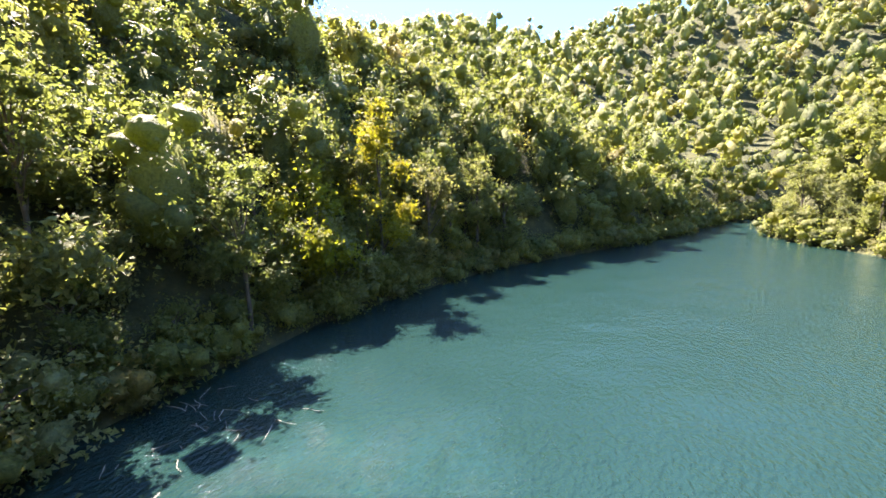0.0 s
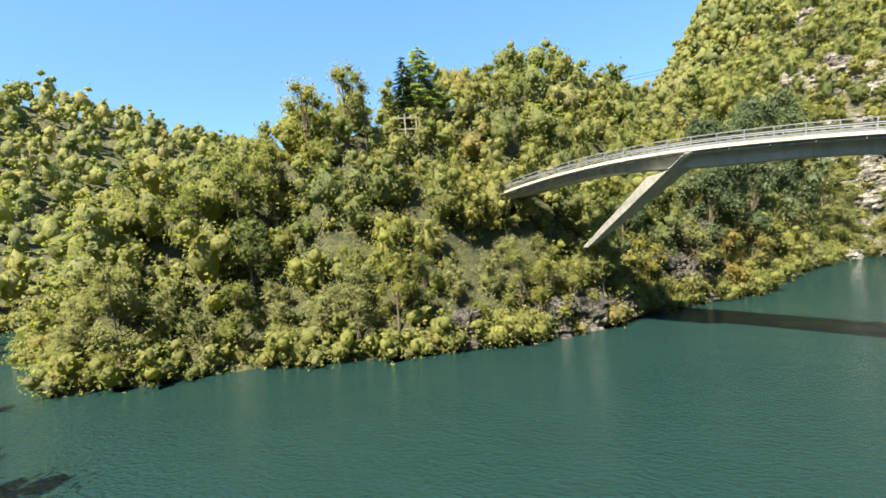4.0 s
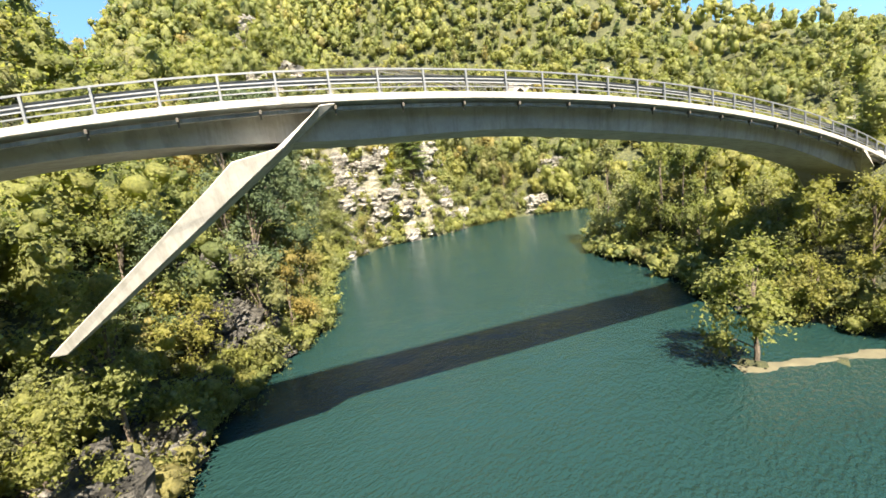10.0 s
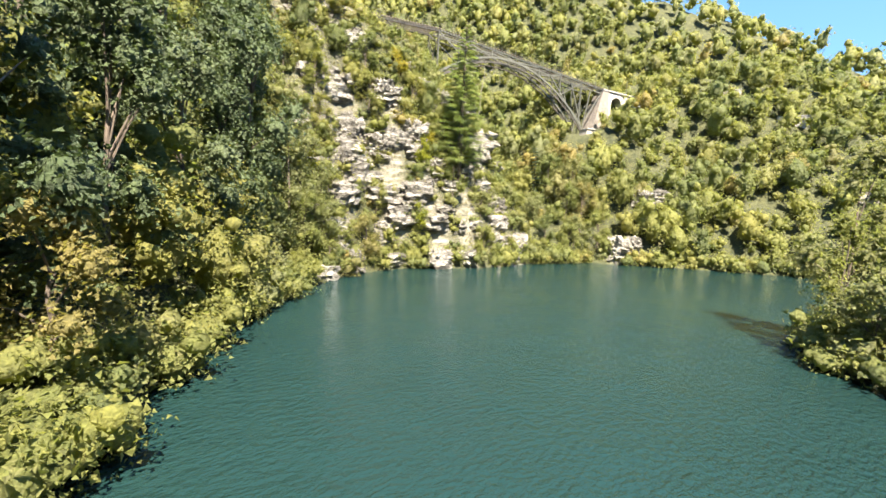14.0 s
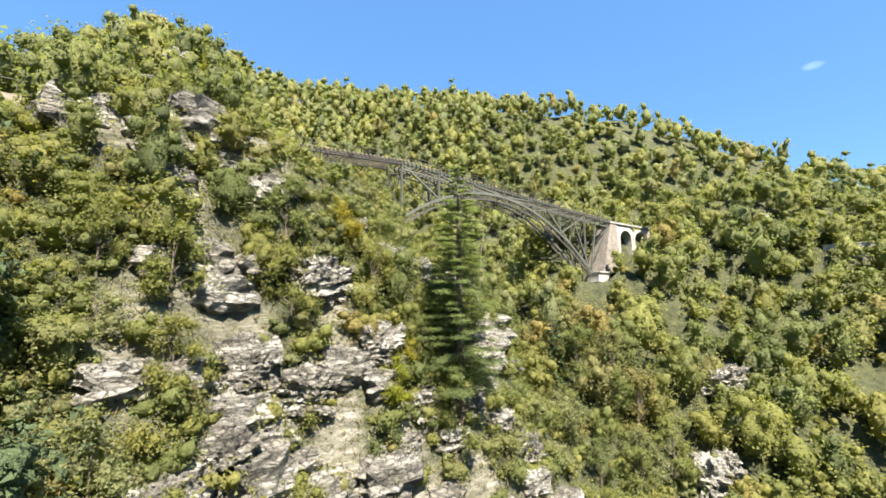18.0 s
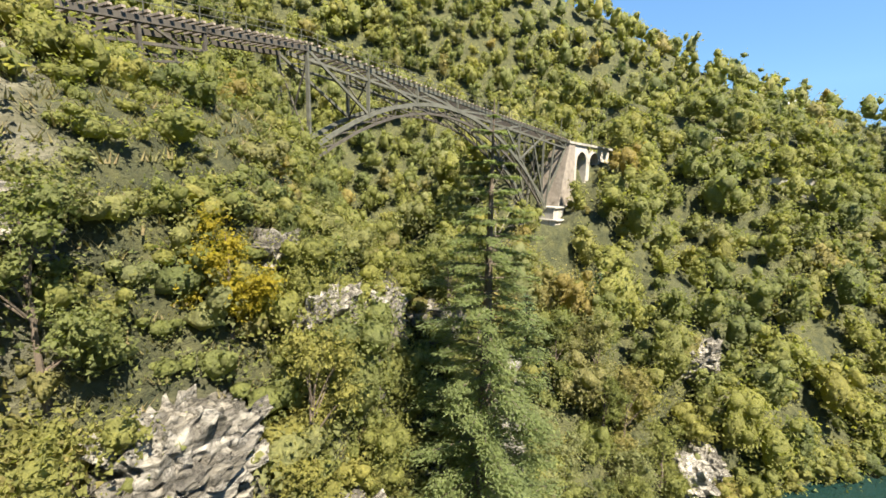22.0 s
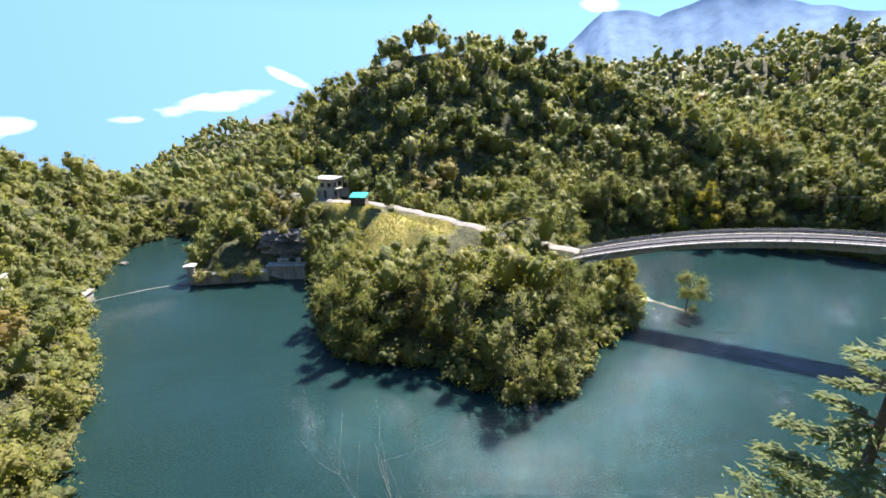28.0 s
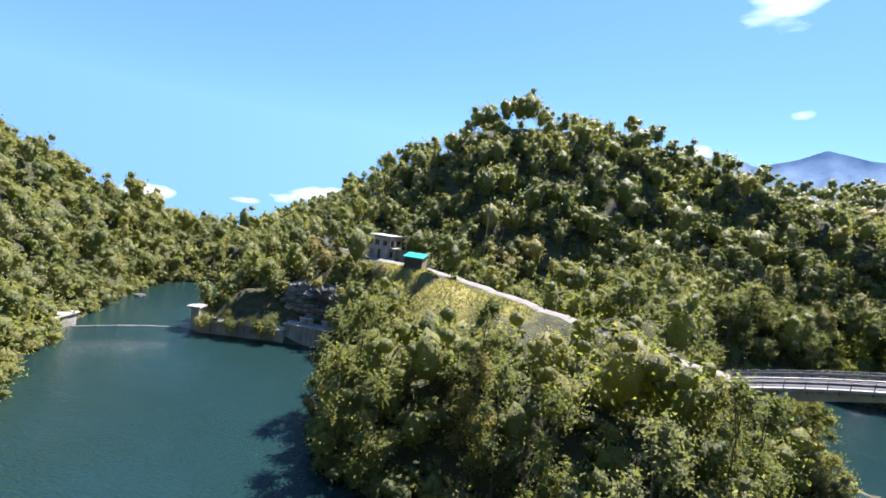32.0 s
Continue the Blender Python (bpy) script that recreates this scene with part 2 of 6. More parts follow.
ROOF_GREY = plain("grey_roof", (0.33, 0.33, 0.33), 0.8, 0, 1.0, 0.15, 0.2)
TEAL = plain("teal_sheet_metal", (0.0, 0.33, 0.27), 0.45, 0.1, 1.0, 0.1, 0.1)
TIMBER = plain("grey_timber", (0.24, 0.2, 0.16), 0.85, 0, 2.0, 0.25, 0.4)
DARK_GLASS = plain("dark_window_glass", (0.03, 0.035, 0.04), 0.1, 0, 1.0, 0.2, 0.02)
SAND = plain("wet_sand", (0.085, 0.075, 0.042), 0.9, 0, 0.8, 0.25, 0.4)
WIRE = plain("cable", (0.05, 0.05, 0.055), 0.5, 0.4, 2.0, 0.1, 0.0)


def rock_material(name, pale=1.0):
    m, n, l, b = material(name)
    geo = n.new("ShaderNodeNewGeometry")
    mp = n.new("ShaderNodeMapping")
    mp.inputs["Scale"].default_value = (0.25, 0.25, 1.6)
    mp.inputs["Rotation"].default_value = (0.15, 0.1, 0)
    l.new(geo.outputs["Position"], mp.inputs["Vector"])
    bands = noise_node(n, l, 0.8, 8, 0.7, mp.outputs[0])
    blot = noise_node(n, l, 0.16, 5, 0.6, geo.outputs["Position"])
    fine = noise_node(n, l, 2.5, 8, 0.75, geo.outputs["Position"])
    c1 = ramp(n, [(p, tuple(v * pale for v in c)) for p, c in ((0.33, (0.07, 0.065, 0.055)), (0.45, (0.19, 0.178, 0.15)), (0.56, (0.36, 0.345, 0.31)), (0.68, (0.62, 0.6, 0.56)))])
    l.new(bands.outputs[0], c1.inputs[0])
    c2 = ramp(n, [(0.35, (0.42, 0.4, 0.36)), (0.6, (1.0, 0.98, 0.94))])
    l.new(blot.outputs[0], c2.inputs[0])
    chips = n.new("ShaderNodeTexVoronoi")
    chips.feature = "DISTANCE_TO_EDGE"
    chips.inputs["Scale"].default_value = 1.3
    skew = n.new("ShaderNodeMapping")
    skew.inputs["Scale"].default_value = (0.8, 0.8, 2.2)
    skew.inputs["Rotation"].default_value = (0.4, 0.25, 0.3)
    l.new(geo.outputs["Position"], skew.inputs["Vector"])
    bent = n.new("ShaderNodeVectorMath")
    bent.operation = "ADD"
    l.new(skew.outputs[0], bent.inputs[0])
    l.new(fine.outputs["Color"], bent.inputs[1])
    l.new(bent.outputs[0], chips.inputs["Vector"])
    crack = ramp(n, [(0.0, (0.38, 0.37, 0.35)), (0.05, (0.95, 0.94, 0.92)), (0.3, (1.25, 1.24, 1.2))])
    l.new(chips.outputs["Distance"], crack.inputs[0])
    stone = mixed(n, l, 0.8, c1.outputs[0], c2.outputs[0], "MULTIPLY")
    l.new(mixed(n, l, 0.9, stone, crack.outputs[0], "MULTIPLY"), b.inputs["Base Color"])
    b.inputs["Roughness"].default_value = 0.92
    bp = n.new("ShaderNodeBump")
    bp.inputs["Strength"].default_value = 0.9
    bp.inputs["Distance"].default_value = 0.4
    sm = n.new("ShaderNodeMath")
    sm.operation = "ADD"
    l.new(bands.outputs[0], sm.inputs[0])
    l.new(fine.outputs[0], sm.inputs[1])
    depth = n.new("ShaderNodeMath")
    depth.operation = "MULTIPLY_ADD"
    l.new(crack.outputs[0], depth.inputs[0])
    depth.inputs[1].default_value = 0.8
    l.new(sm.outputs[0], depth.inputs[2])
    l.new(depth.outputs[0], bp.inputs["Height"])
    l.new(bp.outputs[0], b.inputs["Normal"])
    return m


ROCK = rock_material("limestone")
# the limestone colours scaled to about a third
ROCK_DARK = rock_material("dark_rock", 0.36)


def ground_material():
    """Forest floor, rough grass, bare rock and dry meadow, told apart by the plan's own masks."""
    m, n, l, b = material("ground")
    pos = n.new("ShaderNodeNewGeometry").outputs["Position"]
    big = noise_node(n, l, 0.06, 5, 0.6, pos)
    mid = noise_node(n, l, 0.7, 8, 0.72, pos)
    fine = noise_node(n, l, 3.0, 8, 0.75, pos)
    forest = ramp(n, [(0.34, (0.025, 0.032, 0.011)), (0.48, (0.05, 0.054, 0.02)), (0.6, (0.078, 0.08, 0.027)), (0.72, (0.12, 0.11, 0.05))])
    l.new(mid.outputs[0], forest.inputs[0])
    meadow = ramp(n, [(0.3, (0.17, 0.18, 0.04)), (0.55, (0.3, 0.25, 0.065)), (0.75, (0.36, 0.28, 0.11))])
    l.new(mid.outputs[0], meadow.inputs[0])
    rock = ramp(n, [(0.35, (0.09, 0.085, 0.06)), (0.5, (0.2, 0.185, 0.13)), (0.68, (0.42, 0.39, 0.33))])
    mp = n.new("ShaderNodeMapping")
    mp.inputs["Scale"].default_value = (0.3, 0.3, 1.5)
    l.new(pos, mp.inputs["Vector"])
    strat = noise_node(n, l, 0.9, 8, 0.7, mp.outputs[0])
    l.new(strat.outputs[0], rock.inputs[0])
    am = n.new("ShaderNodeAttribute")
    am.attribute_name = "meadow"
    ar = n.new("ShaderNodeAttribute")
    ar.attribute_name = "rock"
    c = mixed(n, l, am.outputs["Fac"], forest.outputs[0], meadow.outputs[0])
    edge = n.new("ShaderNodeMath")
    edge.operation = "MULTIPLY_ADD"
    l.new(mid.outputs[0], edge.inputs[0])
    edge.inputs[1].default_value = 1.6
    edge.inputs[2].default_value = -0.8
    s = n.new("ShaderNodeMath")
    s.operation = "ADD"
    s.use_clamp = True
    l.new(ar.outputs["Fac"], s.inputs[0])
    l.new(edge.outputs[0], s.inputs[1])
    gate = n.new("ShaderNodeMath")
    gate.operation = "MULTIPLY"
    gate.use_clamp = True
    l.new(s.outputs[0], gate.inputs[0])
    l.new(ar.outputs["Fac"], gate.inputs[1])
    c = mixed(n, l, gate.outputs[0], c, rock.outputs[0])
    l.new(c, b.inputs["Base Color"])
    b.inputs["Roughness"].default_value = 0.95
    bp = n.new("ShaderNodeBump")
    bp.inputs["Strength"].default_value = 0.8
    bp.inputs["Distance"].default_value = 0.6
    sm = n.new("ShaderNodeMath")
    sm.operation = "ADD"
    l.new(strat.outputs[0], sm.inputs[0])
    l.new(fine.outputs[0], sm.inputs[1])
    l.new(sm.outputs[0], bp.inputs["Height"])
    l.new(bp.outputs[0], b.inputs["Normal"])
    return m


GROUND = ground_material()


def water_material():
    m, n, l, b = material("lake_water")
    pos = n.new("ShaderNodeNewGeometry").outputs["Position"]
    blot = noise_node(n, l, 0.012, 3, 0.5, pos)
    c = ramp(n, [(0.35, (0.007, 0.0225, 0.0205)), (0.65, (0.009, 0.027, 0.0245))])
    l.new(blot.outputs[0], c.inputs[0])
    l.new(c.outputs[0], b.inputs["Base Color"])
    b.inputs["Roughness"].default_value = 0.035
    b.inputs["IOR"].default_value = 1.333
    mp = n.new("ShaderNodeMapping")
    mp.inputs["Scale"].default_value = (1.0, 1.7, 1.0)
    mp.inputs["Rotation"].default_value = (0, 0, 0.6)
    l.new(pos, mp.inputs["Vector"])
    w1 = noise_node(n, l, 2.0, 3, 0.55, mp.outputs[0])
    w2 = noise_node(n, l, 0.22, 3, 0.5, pos)
    gust = noise_node(n, l, 0.03, 3, 0.6, pos)
    g = ramp(n, [(0.35, (0.3, 0.3, 0.3)), (0.65, (1, 1, 1))])
    l.new(gust.outputs[0], g.inputs[0])
    k = n.new("ShaderNodeMath")
    k.operation = "MULTIPLY"
    l.new(w1.outputs[0], k.inputs[0])
    l.new(g.outputs[0], k.inputs[1])
    s = n.new("ShaderNodeMath")
    s.operation = "ADD"
    l.new(k.outputs[0], s.inputs[0])
    l.new(w2.outputs[0], s.inputs[1])
    bp = n.new("ShaderNodeBump")
    bp.inputs["Strength"].default_value = 1.0
    bp.inputs["Distance"].default_value = 0.33
    l.new(s.outputs[0], bp.inputs["Height"])
    l.new(bp.outputs[0], b.inputs["Normal"])
    return m


WATER = water_material()


# ---- mesh helpers ----
def mesh_of(name, verts, faces, mat, attrs=None, smooth=False):
    """A mesh from arrays: faces is an (n, 3) or (n, 4) array of vertex numbers."""
    me = bpy.data.meshes.new(name)
    verts = np.asarray(verts, np.float32)
    faces = np.asarray(faces, np.int32)
    k = faces.shape[1]
    me.vertices.add(len(verts))
    me.vertices.foreach_set("co", verts.ravel())
    me.loops.add(faces.size)
    me.loops.foreach_set("vertex_index", faces.ravel())
    me.polygons.add(len(faces))
    me.polygons.foreach_set("loop_start", np.arange(0, faces.size, k, dtype=np.int32))
    me.polygons.foreach_set("loop_total", np.full(len(faces), k, np.int32))
    if smooth:
        me.polygons.foreach_set("use_smooth", np.ones(len(faces), bool))
    for key, values in (attrs or {}).items():
        a = me.attributes.new(key, "FLOAT", "POINT")
        a.data.foreach_set("value", np.asarray(values, np.float32))
    me.update(calc_edges=True)
    me.materials.append(mat)
    return me


def part(name, bm, mat, parent=None, label=""):
    me = bpy.data.meshes.new(name)
    bm.to_mesh(me)
    bm.free()
    me.materials.append(mat)
    ob = new(name, me)
    ob.parent = parent
    return tagged(ob, label)


def empty(name, at=(0, 0, 0)):
    ob = new(name)
    ob.location = at
    ob.empty_display_size = 0.2
    return ob


def box(bm, lo, hi, m=None, bevel=0.0):
    c = [(a + b) / 2 for a, b in zip(lo, hi)]
    s = [b - a for a, b in zip(lo, hi)]
    out = bmesh.ops.create_cube(bm, size=1, matrix=(m or Matrix()) @ Matrix.Translation(c) @ Matrix.Diagonal((*s, 1)))
    if bevel:
        es = list({e for v in out["verts"] for e in v.link_edges})
        bmesh.ops.bevel(bm, geom=es, offset=bevel, segments=1, affect="EDGES")
    return out["verts"]


def bar(bm, a, b, w, h=None, up=(0, 0, 1)):
    """A rectangular bar from a to b."""
    a, b = Vector(a), Vector(b)
    d = b - a
    z = d.normalized()
    x = Vector(up).cross(z)
    x = x.normalized() if x.length > 1e-4 else Vector((1, 0, 0))
    y = z.cross(x)
    m = Matrix((x, y, z)).transposed().to_4x4()
    m.translation = (a + b) / 2
    bmesh.ops.create_cube(bm, size=1, matrix=m @ Matrix.Diagonal((w, h or w, d.length, 1)))


def rod(bm, a, b, r0, r1=None, n=6):
    a, b = Vector(a), Vector(b)
    d = b - a
    m = Matrix.Translation((a + b) / 2) @ d.to_track_quat("Z", "Y").to_matrix().to_4x4()
    bmesh.ops.create_cone(bm, cap_ends=True, segments=n, radius1=r0, radius2=r0 if r1 is None else r1, depth=d.length, matrix=m)


def prism(bm, outline, m, depth):
    """An outline in the local xz plane, drawn out by depth along y."""
    front = [bm.verts.new(m @ Vector((x, -depth / 2, z))) for x, z in outline]
    back = [bm.verts.new(m @ Vector((x, depth / 2, z))) for x, z in outline]
    n = len(outline)
    bm.faces.new(front)
    bm.faces.new(back[::-1])
    for i in range(n):
        bm.faces.new((front[(i + 1) % n], front[i], back[i], back[(i + 1) % n]))
    bmesh.ops.recalc_face_normals(bm, faces=bm.faces)

# ---- the plan: shore, ridges, ground ----
SOUTH_SHORE = [(-95, 60), (-75, 44), (-55, 27), (-42, 21), (-36, 16), (-26, 9), (-8, -6), (12, -15), (24, -17), (36, -18), (46, -12), (52, -4),
               (52, 6), (49, 14), (50, 20), (53, 27), (57, 32), (64, 36), (71, 39), (74, 45), (79, 52), (86, 53), (93, 48), (99, 39), (106, 38),
               (115, 35), (119, 26), (120, 14), (121, 2), (126, -7), (136, -5), (152, -6), (155, -12), (158, -28), (163, -50)]
NORTH_SHORE = [(176, -58), (184, -40), (180, -20), (174, 0), (167, 15), (156, 32), (150, 45), (147, 57), (140, 68), (134, 76), (126, 87), (112, 93),
               (97, 94.5), (85, 101), (75, 100), (66, 96), (56, 88), (47, 80), (40, 71), (35, 68), (30, 65), (22, 61), (16, 56), (7, 49.5), (-3, 46), (-15, 43.5),
               (-26, 41.5), (-42, 35), (-60, 47), (-85, 68)]
LAKE = np.array(SOUTH_SHORE + NORTH_SHORE, float)
# each ridge: how wide it is, then its nodes x, y, height
RIDGES = [
    (46, [(74, -88, 36), (25, -56, 42), (-39, -52, 31), (-99, -43, 51), (-156, -35, 59)]),
    (20, [(-38, -8, 19), (-61, -23, 34)]),
    (85, [(-200, -15, 64), (-244, 44, 93), (-219, 152, 78), (-152, 240, 55)]),
    (30, [(-40, 50, 17), (-20, 68, 26), (8, 92, 38), (44, 120, 33), (79, 146, 46), (97, 158, 66), (118, 190, 72)]),
    (11, [(78, 114, 29), (88, 113, 34), (98, 114, 33), (106, 108, 26)]),
    (10, [(74, 122, 37), (84, 121, 41), (92, 119, 38), (100, 118, 37), (108, 122, 40)]),
    (56, [(124, 244, 115), (199, 272, 132), (253, 184, 123), (292, 119, 113), (302, 44, 71), (234, -11, 38), (227, -7, 37), (206, -42, 8), (216, -90, 2)]),
    (30, [(165, 108, 42), (185, 96, 50), (200, 60, 46)]),
    (70, [(236, -365, 54), (191, -431, 51)]),
    (70, [(-60, -233, 53), (-202, -174, 74), (-290, -95, 72)]),
    (35, [(36, -66, 53), (59, -73, 57), (95, -67, 55), (114, -71, 42), (131, -90, 30)]),
    (17, [(70, 4, 12), (88, 6, 12), (104, 0, 15), (124, -22, 16), (134, -40, 19)]),
    (9, [(80, 38, 7), (100, 26, 9)]),
]


def seg_dist(x, y, a, b):
    ax, ay, bx, by = a[0], a[1], b[0], b[1]
    dx, dy = bx - ax, by - ay
    s = np.clip(((x - ax) * dx + (y - ay) * dy) / (dx * dx + dy * dy), 0, 1)
    return np.hypot(x - ax - s * dx, y - ay - s * dy), s


def shore_distance(x, y):
    """Metres to the shore, positive on land."""
    best = np.full(x.shape, 1e9)
    inside = np.zeros(x.shape, bool)
    n = len(LAKE)
    for i in range(n):
        a, b = LAKE[i], LAKE[(i + 1) % n]
        best = np.minimum(best, seg_dist(x, y, a, b)[0])
        if a[1] != b[1]:
            cross = (y > min(a[1], b[1])) & (y <= max(a[1], b[1])) & (x < a[0] + (y - a[1]) * (b[0] - a[0]) / (b[1] - a[1]))
            inside ^= cross
    return np.where(inside, -best, best)


def waves(x, y, size, seed):
    """A cheap smooth unevenness between -1 and 1."""
    r = np.random.RandomState(seed)
    out = np.zeros(np.shape(x))
    for k in range(7):
        a, f, p = r.uniform(0, 6.283), 6.283 / size * r.uniform(0.6, 1.9), r.uniform(0, 6.283)
        out = out + np.sin((x * math.cos(a) + y * math.sin(a)) * f + p)
    return out / 4.0


def height(x, y):
    x, y = np.asarray(x, float), np.asarray(y, float)
    d = shore_distance(x, y)
    total = np.zeros(x.shape)
    for w, nodes in RIDGES:
        r = np.zeros(x.shape)
        for a, b in zip(nodes, nodes[1:]):
            dist, s = seg_dist(x, y, a, b)
            r = np.maximum(r, (a[2] + s * (b[2] - a[2])) * np.exp(-(dist / w) ** 1.7))
        total = total + r ** 4
    hill = total ** 0.25 + 2.0
    far = np.hypot(x - 60, y - 40)
    hill = hill + np.clip(far - 230, 0, 400) * 0.03 * np.clip((-x + 60) / 150, 0, 1)
    south_east = np.clip((x - 120) / 80, 0, 1) * np.clip((-y - 50) / 60, 0, 1)
    hill = hill - south_east * np.clip(far - 210, 0, 60000) * 0.16
    steep = 1.05 + 1.7 * np.exp(-((x - 92) ** 2 + (y - 105) ** 2) / 20 ** 2) + 0.55 * np.clip((y - 100) / 15, 0, 1) * np.clip((x - 40) / 20, 0, 1) * np.clip((130 - x) / 15, 0, 1) + 0.5 * np.exp(-((x + 10) ** 2 + (y - 48) ** 2) / 40 ** 2)
    bank = 0.5 + steep * np.clip(d, 0, None) * (1 + 0.22 * waves(x, y, 22, 3))
    k = 5.0
    land = -k * np.log(np.exp(-np.clip(bank, 0, 300) / k) + np.exp(-np.clip(hill, -200, 300) / k) + 1e-30) + 3.4 * np.exp(-((bank - hill) / 8) ** 2) * np.clip(bank / 12, 0, 1)
    land = np.where(hill < 0, hill, land)
    land = land + np.clip(d / 12, 0, 1) * (1.3 * waves(x, y, 30, 5) + 0.6 * waves(x, y, 9, 6))
    bed = np.clip(d * 0.55, -7, 0)
    land = np.where(d < 0, bed - 0.35, np.maximum(land, np.minimum(d * 0.8, 0.4) - 0.3))
    land = np.where((hill < 0) & (d > 0), hill, land)
    for px, py, pr, pz in FLATS:
        w = np.clip(1.6 - np.hypot(x - px, y - py) / pr, 0, 1)
        w = w * w * (3 - 2 * w)
        land = land * (1 - w) + pz * w
    return land


ROAD = [(64.0, 20.6, 12.0), (70, 16.0, 12.8), (75, 12.5, 13.4), (80.9, 6.5, 14.0), (88.2, -1.7, 14.8), (96.5, -8.9, 15.6), (101.5, -13, 16.1), (107.5, -17, 16.7), (114.5, -18.5, 17.0),
        (120, -21.8, 17.0), (127, -28, 17.0), (136, -38, 17.2), (150, -52, 17.5)]
FLATS = [(x, y, 3.6, z) for x, y, z in ROAD] + [((a[0] + b[0]) / 2, (a[1] + b[1]) / 2, 3.6, (a[2] + b[2]) / 2) for a, b in zip(ROAD, ROAD[1:])]
FLATS += [(153, 104, 4.5, 28.5), (158, 98.5, 4.2, 31.0), (163, 95.5, 4.0, 35.5), (167.5, 92.5, 3.0, 39.5), (120.5, -28, 5, 17.0), (110.8, -11.5, 3.2, 17.6), (42.6, 28.8, 2.0, 0.4), (45, 24, 1.6, 0.1)]
ROCKS = [(81, 109, 3), (88, 107, 2.6), (103, 101, 2.6), (110, 95, 2.2), (92, 104, 2.4), (142, 80, 3), (131, 83, 3), (90, 150, 4), (76, 104, 2.4), (75, 122, 4), (80, 119, 3.6), (85, 115, 3.2), (86, 104, 3), (98, 98, 3.2), (104, 95, 3.4),
         (81, 125, 3), (74, 110, 3), (92, 100, 3.2), (109, 93.5, 2.6), (88, 118, 2.6), (79, 113, 3)]
MEADOWS = [(98, 1, 6), (104, 5, 6), (105, 10, 4.5), (92, 1.5, 4), (90, -11, 3.5), (110, -8, 4), (116, -14, 4)]


def mask(x, y, spots):
    out = np.zeros(np.shape(x))
    for px, py, r in spots:
        out = np.maximum(out, np.clip(1.5 - np.hypot(x - px, y - py) / r, 0, 1))
    return out


def axis(lo, hi, step, far, grow=1.13):
    mid = list(np.arange(lo, hi + 1e-6, step))
    out, s, v = [], step, lo
    while v > -far:
        s *= grow
        v -= s
        out.append(v)
    up, s, v = [], step, hi
    while v < far:
        s *= grow
        v += s
        up.append(v)
    return np.array(out[::-1] + mid + up)


gx, gy = axis(-70, 215, 1.5, 4500), axis(-80, 165, 1.5, 4500)
X, Y = np.meshgrid(gx, gy)
Z = height(X, Y)
nx, ny = len(gx), len(gy)
idx = np.arange(nx * ny).reshape(ny, nx)
quads = np.stack([idx[:-1, :-1], idx[:-1, 1:], idx[1:, 1:], idx[1:, :-1]], -1).reshape(-1, 4)
ground = new("ground", mesh_of("ground", np.stack([X, Y, Z], -1).reshape(-1, 3), quads, GROUND,
                               {"rock": mask(X, Y, ROCKS).ravel(), "meadow": mask(X, Y, MEADOWS).ravel()}, smooth=True))
tagged(ground, "steep wooded valley ground with pale limestone faces", "ground", kind="structure")

lake = new("water", mesh_of("water", [(-140, -90, 0), (230, -90, 0), (230, 130, 0), (-140, 130, 0)], [(0, 1, 2, 3)], WATER))
tagged(lake, "calm green reservoir water with light ripples", "water", kind="structure")


# ---- foliage ----
T = (1 + 5 ** 0.5) / 2
ICO_V = np.array([(-1, T, 0), (1, T, 0), (-1, -T, 0), (1, -T, 0), (0, -1, T), (0, 1, T), (0, -1, -T), (0, 1, -T), (T, 0, -1), (T, 0, 1), (-T, 0, -1), (-T, 0, 1)]) / 1.902
ICO_F = np.array([(0, 11, 5), (0, 5, 1), (0, 1, 7), (0, 7, 10), (0, 10, 11), (1, 5, 9), (5, 11, 4), (11, 10, 2), (10, 7, 6), (7, 1, 8),
                  (3, 9, 4), (3, 4, 2), (3, 2, 6), (3, 6, 8), (3, 8, 9), (4, 9, 5), (2, 4, 11), (6, 2, 10), (8, 6, 7), (9, 8, 1)])


def finer(v, f):
    """A ball of triangles with every edge halved."""
    verts, mids, out = [tuple(p) for p in v], {}, []

    def mid(a, b):
        k = (min(a, b), max(a, b))
        if k not in mids:
            m = np.array(verts[a]) + np.array(verts[b])
            verts.append(tuple(m / np.linalg.norm(m)))
            mids[k] = len(verts) - 1
        return mids[k]

    for a, b, c in f:
        d, e, g = mid(a, b), mid(b, c), mid(c, a)
        out += [(a, d, g), (d, b, e), (g, e, c), (d, e, g)]
    return np.array(verts), np.array(out)


BALLS = [(ICO_V / np.linalg.norm(ICO_V, axis=1)[:, None], ICO_F)]
for _ in range(3):
    BALLS.append(finer(*BALLS[-1]))


